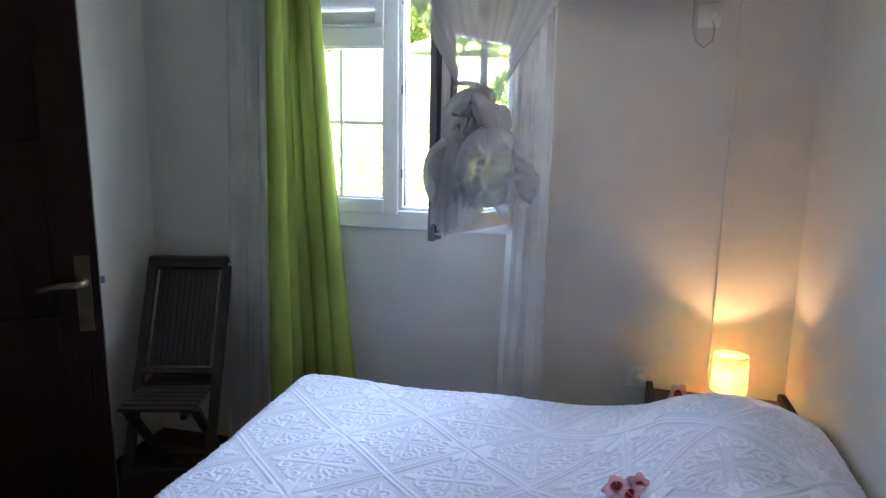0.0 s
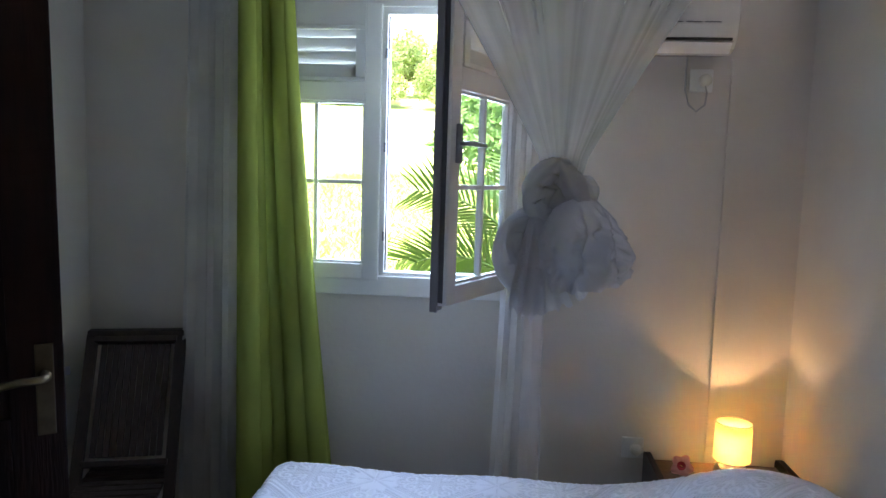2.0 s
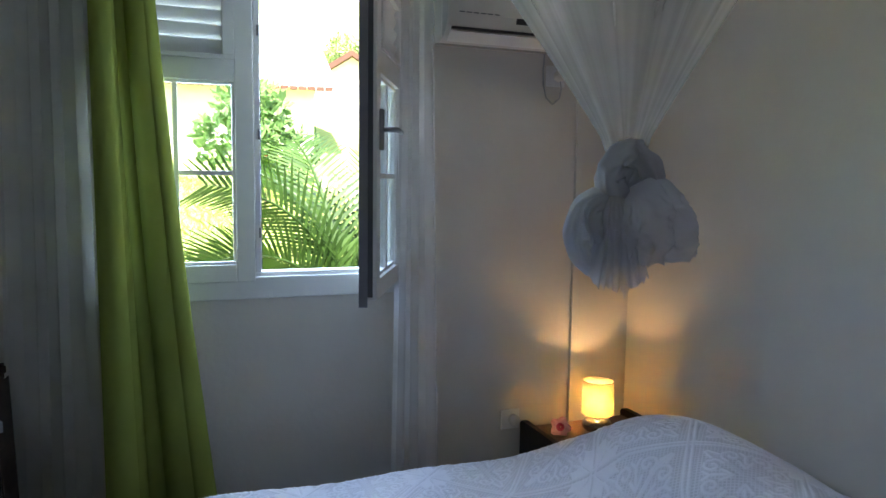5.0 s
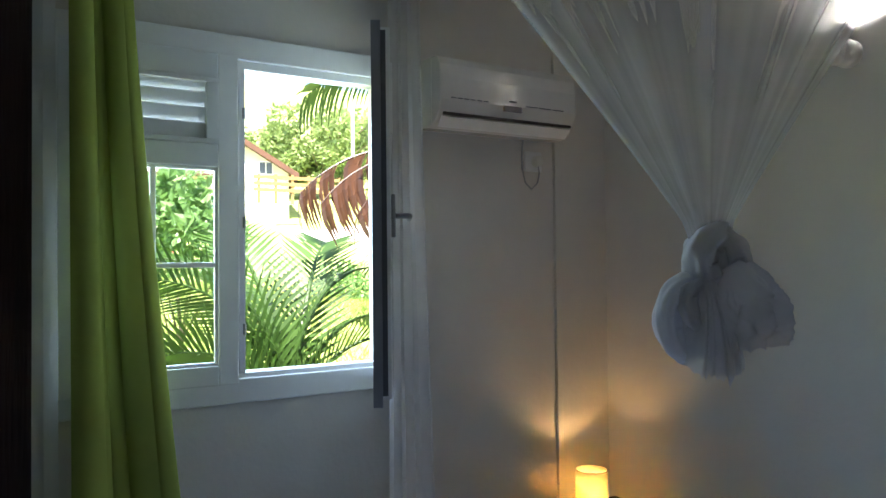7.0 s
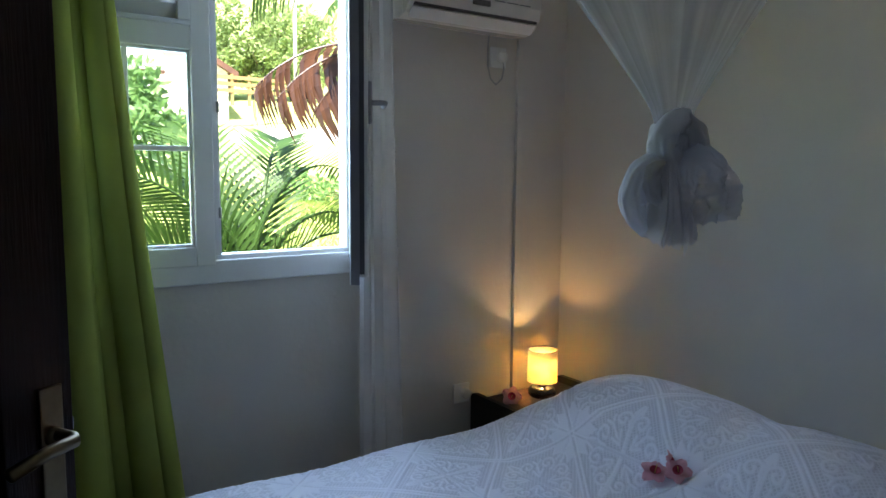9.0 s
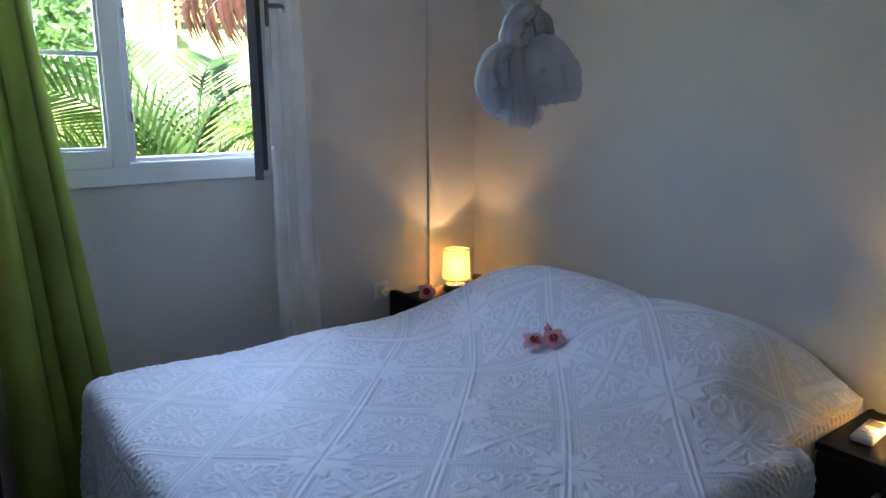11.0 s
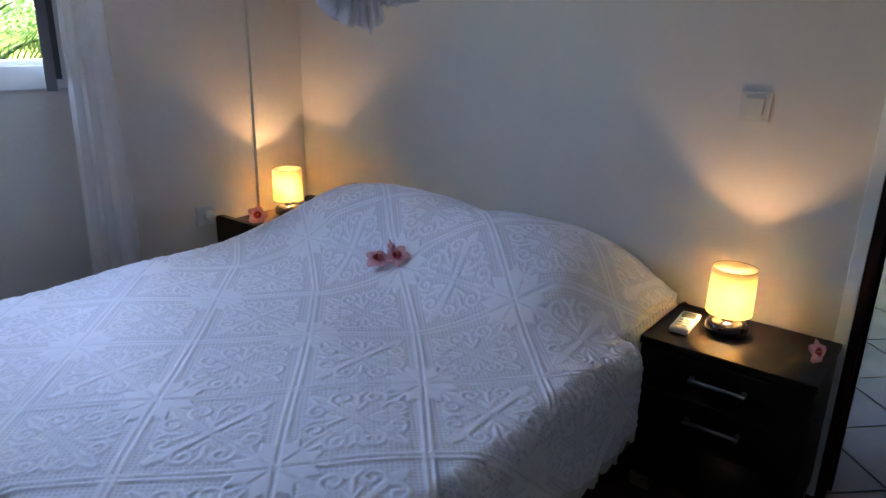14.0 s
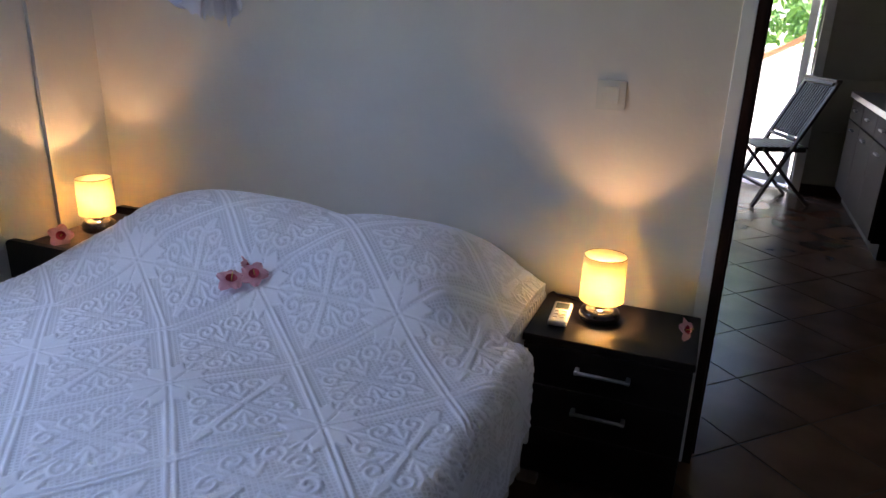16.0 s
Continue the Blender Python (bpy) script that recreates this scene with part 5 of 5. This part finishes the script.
tall = thing("palm_tree", "tall palm with a hanging dead brown frond outside", "palm", pose(1.62, 5.45, hill(1.62, 5.45) - 0.02))
bm = bmesh.new()
tube(bm, [(0, 0, 0), (0.03, 0.02, 1.0), (0.02, 0, 2.0), (0, 0, 2.85)], 0.11, 12, 0.08)
part("trunk", bm, M_BARK, tall, "ringed grey trunk", True)
for k, (turn, tilt, dr, ln) in enumerate(((166, 62, 0.95, 1.45), (196, 66, 1.0, 1.25), (100, 8, 1.5, 1.8), (120, 10, 1.6, 1.8), (80, 5, 1.7, 1.9), (40, 10, 1.6, 1.9), (0, 8, 1.5, 1.9), (-40, 12, 1.6, 1.9))):
    frond_mesh(ln, 0.46, dr, 30, 300 + k, 0.40, 0.5 if k < 2 else 0, M_PALM, "frond", tall, pose(0, 0, (3.06, 2.90)[k] if k < 2 else 2.95, 0, tilt, turn), 0.06, 0.8, 2.0)
for k, (turn, tilt, dr, ln) in enumerate(((174, 50, 1.30, 1.54), (182, 54, 1.30, 1.47), (190, 60, 1.25, 1.3))):
    f = frond_mesh(ln, 0.44, dr, 46, 500 + k, 0.72, 0, M_DEAD, "dead_frond", tall, pose(0, 0, 2.31, 0, tilt, turn), 0.22, 0.6, 2.2)
    tagged(f, "dry brown hanging frond")


def leaf_cloud(name, clumps, leaves, size, material, parent, seed):
    """A crown of small folded leaves gathered in uneven clumps."""
    rng = np.random.default_rng(seed)
    verts, faces = [], []
    total = sum(c[3] ** 2 for c in clumps)
    for cx, cy, cz, r in clumps:
        for _ in range(int(leaves * r * r / total)):
            d = rng.normal(size=3)
            d /= np.linalg.norm(d)
            p = np.array((cx, cy, cz)) + d * r * (0.45 + 0.6 * rng.random() ** 0.5) * np.array((1, 1, 0.85))
            a = rng.normal(size=3) + d * 0.6
            a /= np.linalg.norm(a)
            b = np.cross(a, rng.normal(size=3))
            b /= np.linalg.norm(b)
            ln, w = size * rng.uniform(0.7, 1.3), size * 0.30 * rng.uniform(0.7, 1.2)
            n = np.cross(a, b)
            i = len(verts)
            verts += [tuple(p), tuple(p + a * ln * 0.5 + b * w + n * w * 0.3), tuple(p + a * ln), tuple(p + a * ln * 0.5 - b * w + n * w * 0.3)]
            faces += [(i, i + 1, i + 2), (i, i + 2, i + 3)]
    me = bpy.data.meshes.new(name)
    me.from_pydata(verts, [], faces)
    me.materials.append(material)
    ob = new(name, me)
    ob.parent = parent
    return ob


def tree(name, label, x, y, height, width, leaves, size, seed, material, z=None, group="", low=0.32):
    rng = random.Random(seed)
    t = thing(name, label, "tree" if height > 2 else "bush", pose(x, y, (on_hill(x, y) if z is None else z) - 0.05), group)
    bm = bmesh.new()
    thick = 0.03 if low < 0.5 else 0.011
    tube(bm, [(0, 0, 0), (0.05 * width, 0, height * 0.3), (0, 0.04 * width, height * 0.6)], thick * height, 8, thick * 0.45 * height)
    for k in range(6):
        a = 2 * math.pi * k / 6 + rng.uniform(-0.4, 0.4)
        h0 = height * rng.uniform(0.25, 0.5)
        tube(bm, [(0, 0, h0), (0.25 * width * math.cos(a), 0.25 * width * math.sin(a), h0 + 0.2 * height), (0.4 * width * math.cos(a), 0.4 * width * math.sin(a), h0 + 0.32 * height)], 0.4 * thick * height, 6, 0.13 * thick * height)
    part("trunk", bm, M_BARK, t, "", True)
    clumps = []
    for k in range(16):
        a, r = rng.uniform(0, 6.28), width * 0.5 * math.sqrt(rng.random())
        z = height * rng.uniform(low, 0.95)
        r *= math.sin(math.pi * min(1, max(0.15, (z / height - 0.2) / 0.85))) ** 0.5
        clumps.append((r * math.cos(a), r * math.sin(a), z, width * rng.uniform(0.12, 0.23)))
    leaf_cloud("crown", clumps, leaves, size, material, t, seed)
    return t


tree("garden_bush", "thin-stemmed green shrub with a leafy crown", -0.40, 6.45, 2.12, 0.86, 1500, 0.085, 21, M_LEAF, None, "", 0.70)
tree("garden_bush", "low green shrub beside the lawn", 4.4, 13.0, 0.5, 2.2, 2200, 0.12, 23, M_LEAF)
tree("garden_tree", "dense green tree beyond the veranda wall", 11.2, -0.4, 4.6, 4.6, 3200, 0.22, 41, M_LEAF, -0.45, "veranda trees", 0.22)
tree("garden_tree", "dense green tree beyond the veranda wall", 11.8, 3.2, 5.0, 4.8, 3200, 0.22, 42, M_LEAF, -0.45, "veranda trees", 0.22)
red = tree("flowering_shrub", "green shrub with red blossoms on top", 0.55, 16.4, 1.15, 1.0, 1300, 0.11, 26, M_LEAF, 0.93)
leaf_cloud("blossom", [(-0.3, -0.2, 1.0, 0.14), (0.0, -0.3, 1.08, 0.15), (0.3, -0.15, 1.02, 0.14), (0.1, 0.1, 1.12, 0.12)], 160, 0.09, M_RED, red, 27)
far = [tree("hill_tree", "broad green tree on the hillside", -11.5, 46, 5.5, 7, 4600, 0.42, 31, M_FARLEAF, None, "hillside trees"),
       tree("hill_tree", "tall green tree on the hillside", 15.5, 47, 6, 7, 4600, 0.42, 32, M_FARLEAF, None, "hillside trees")]
rng = random.Random(77)
for k in range(46):
    x, y = rng.uniform(-38, 46), rng.uniform(44, 82)
    if k < 16:
        x, y = -30 + 4.2 * k + rng.uniform(-1.5, 1.5), rng.uniform(43, 50)
        if 4 < x < 14:
            y += 6
    c = copy_thing(far[k % 2], pose(x, y, on_hill(x, y) - 0.1, 0, 0, rng.uniform(0, 360)))
    f = rng.uniform(0.42, 0.8)
    c.scale = (f, f, f * rng.uniform(0.85, 1.1))

# ---- far houses, fence, pole ----


def house(name, label, m, w, d, h, rise, over, roof_mat, windows, ridge_along_x):
    """A plain house, front at y = 0 facing -y, w wide and d deep."""
    t = thing(name, label, "house", m)
    bm = bmesh.new()
    box(bm, -w / 2, w / 2, 0, d, -1.5, h)
    if not ridge_along_x:
        for y in (0, d):
            bm.faces.new([bm.verts.new(v) for v in ((-w / 2, y, h), (w / 2, y, h), (0, y, h + rise))])
    part("wall", bm, M_HOUSE, t)
    bm = bmesh.new()
    th = 0.30
    if ridge_along_x:
        for s in (0, 1):
            y0 = -over if s == 0 else d + over
            a = [(-w / 2 - over, y0, h - over * rise / (d / 2)), (w / 2 + over, y0, h - over * rise / (d / 2)), (w / 2 + over, d / 2, h + rise), (-w / 2 - over, d / 2, h + rise)]
            lo = [bm.verts.new(p) for p in a]
            hi = [bm.verts.new((p[0], p[1], p[2] + th)) for p in a]
            bm.faces.new(lo)
            bm.faces.new(hi)
            for k in range(4):
                bm.faces.new((lo[k], lo[(k + 1) % 4], hi[(k + 1) % 4], hi[k]))
    else:
        for s in (-1, 1):
            a = [(s * (w / 2 + over), -over, h - over * rise / (w / 2)), (s * (w / 2 + over), d + over, h - over * rise / (w / 2)), (0, d + over, h + rise), (0, -over, h + rise)]
            lo = [bm.verts.new(p) for p in a]
            hi = [bm.verts.new((p[0], p[1], p[2] + th)) for p in a]
            bm.faces.new(lo)
            bm.faces.new(hi)
            for k in range(4):
                bm.faces.new((lo[k], lo[(k + 1) % 4], hi[(k + 1) % 4], hi[k]))
    bmesh.ops.recalc_face_normals(bm, faces=bm.faces)
    roof = part("roof", bm, roof_mat, t)
    for x, z, ww, hh in windows:
        win = part("window", boxes((x - ww / 2 - 0.06, x + ww / 2 + 0.06, -0.05, 0.02, z - 0.06, z + hh + 0.06)), M_TRIM, t)
        part("pane", boxes((x - ww / 2, x - 0.03, -0.07, -0.051, z, z + hh)), M_DARKGLASS, win)
        part("pane", boxes((x + 0.03, x + ww / 2, -0.07, -0.051, z, z + hh)), M_DARKGLASS, win)
    return t, roof


house("hill_house", "cream gabled house with brown roof on the hill", pose(7.35, 37.0, 4.55, 0, 0, -14), 4.6, 7, 1.75, 1.45, 0.5, M_ROOF, ((1.15, 1.72, 0.62, 0.58),), False)
hA, roofA = house("garden_house", "long white house with a pale sheet roof", pose(0.4, 21.0, 2.7, 0, 0, -4), 4.3, 5, 1.5, 1.1, 0.5, M_ROOFPALE, (), True)
for k in range(22):
    part("eave_tile", boxes((-2.62 + 0.24 * k, -2.42 + 0.24 * k, -0.56, -0.50, 1.20, 1.30)), M_ROOF, roofA)
fence = thing("garden_fence", "yellow wooden rail fence by the drive", "fence", pose(9.2, 33.5, 4.75))
for k in range(6):
    part("post", boxes((-2.0 + 0.8 * k, -1.88 + 0.8 * k, -0.05, 0.05, -0.3, 1.1)), M_FENCE, fence)
for z in (0.25, 0.55, 0.85):
    part("rail", boxes((-2.2, 2.4, -0.08, -0.05, z, z + 0.17)), M_FENCE, fence)
pole = bmesh.new()
tube(pole, [(0, 0, -0.5), (0, 0, 8.5)], 0.12, 10, 0.08)
po = part("utility_pole", pole, M_PAVE, None, "", True)
po.matrix_world = pose(13.8, 38.0, hill(13.8, 38.0))
tagged(po, "pale grey utility pole on the hillside", "pole")

# ---- floor tiles, laid diagonally ----
floor = structure("floor", boxes((WX0 - 0.9, KX1 + 0.15, KY0 - 0.1, 3.5, -0.12, -0.0025)), M_GROUT, "brown stone tile floor laid diagonally", "floor")
SIDE, GAP = 0.336, 0.004
bm = bmesh.new()
box(bm, -(SIDE - GAP) / 2, (SIDE - GAP) / 2, -(SIDE - GAP) / 2, (SIDE - GAP) / 2, -0.010, 0.0)
top_edges = [e for e in bm.edges if all(v.co.z > -0.001 for v in e.verts)]
bmesh.ops.bevel(bm, geom=top_edges, offset=0.002, segments=1, affect="EDGES")
tile_me = bpy.data.meshes.new("tile")
bm.to_mesh(tile_me)
bm.free()
tile_me.materials.append(M_TILE)
rng = random.Random(3)
for i in range(-40, 40):
    for j in range(-40, 40):
        x = 1.95 + (i + 0.5 - j - 0.5) * SIDE / math.sqrt(2)
        y = 0.98 + (i + 0.5 + j + 0.5) * SIDE / math.sqrt(2)
        bedroom = WX0 < x < KX0 and WY0 < y < WY1 + 0.05
        kitchen = KX0 <= x < KX1 + 0.05 and -0.9 < y < KY1 + 0.02
        if bedroom or kitchen:
            t = new("tile", tile_me)
            t.parent = floor
            t.location = (x, y, rng.uniform(-0.0008, 0.0004))
            t.rotation_euler = (0, 0, radians(45 + 90 * rng.randrange(4)))
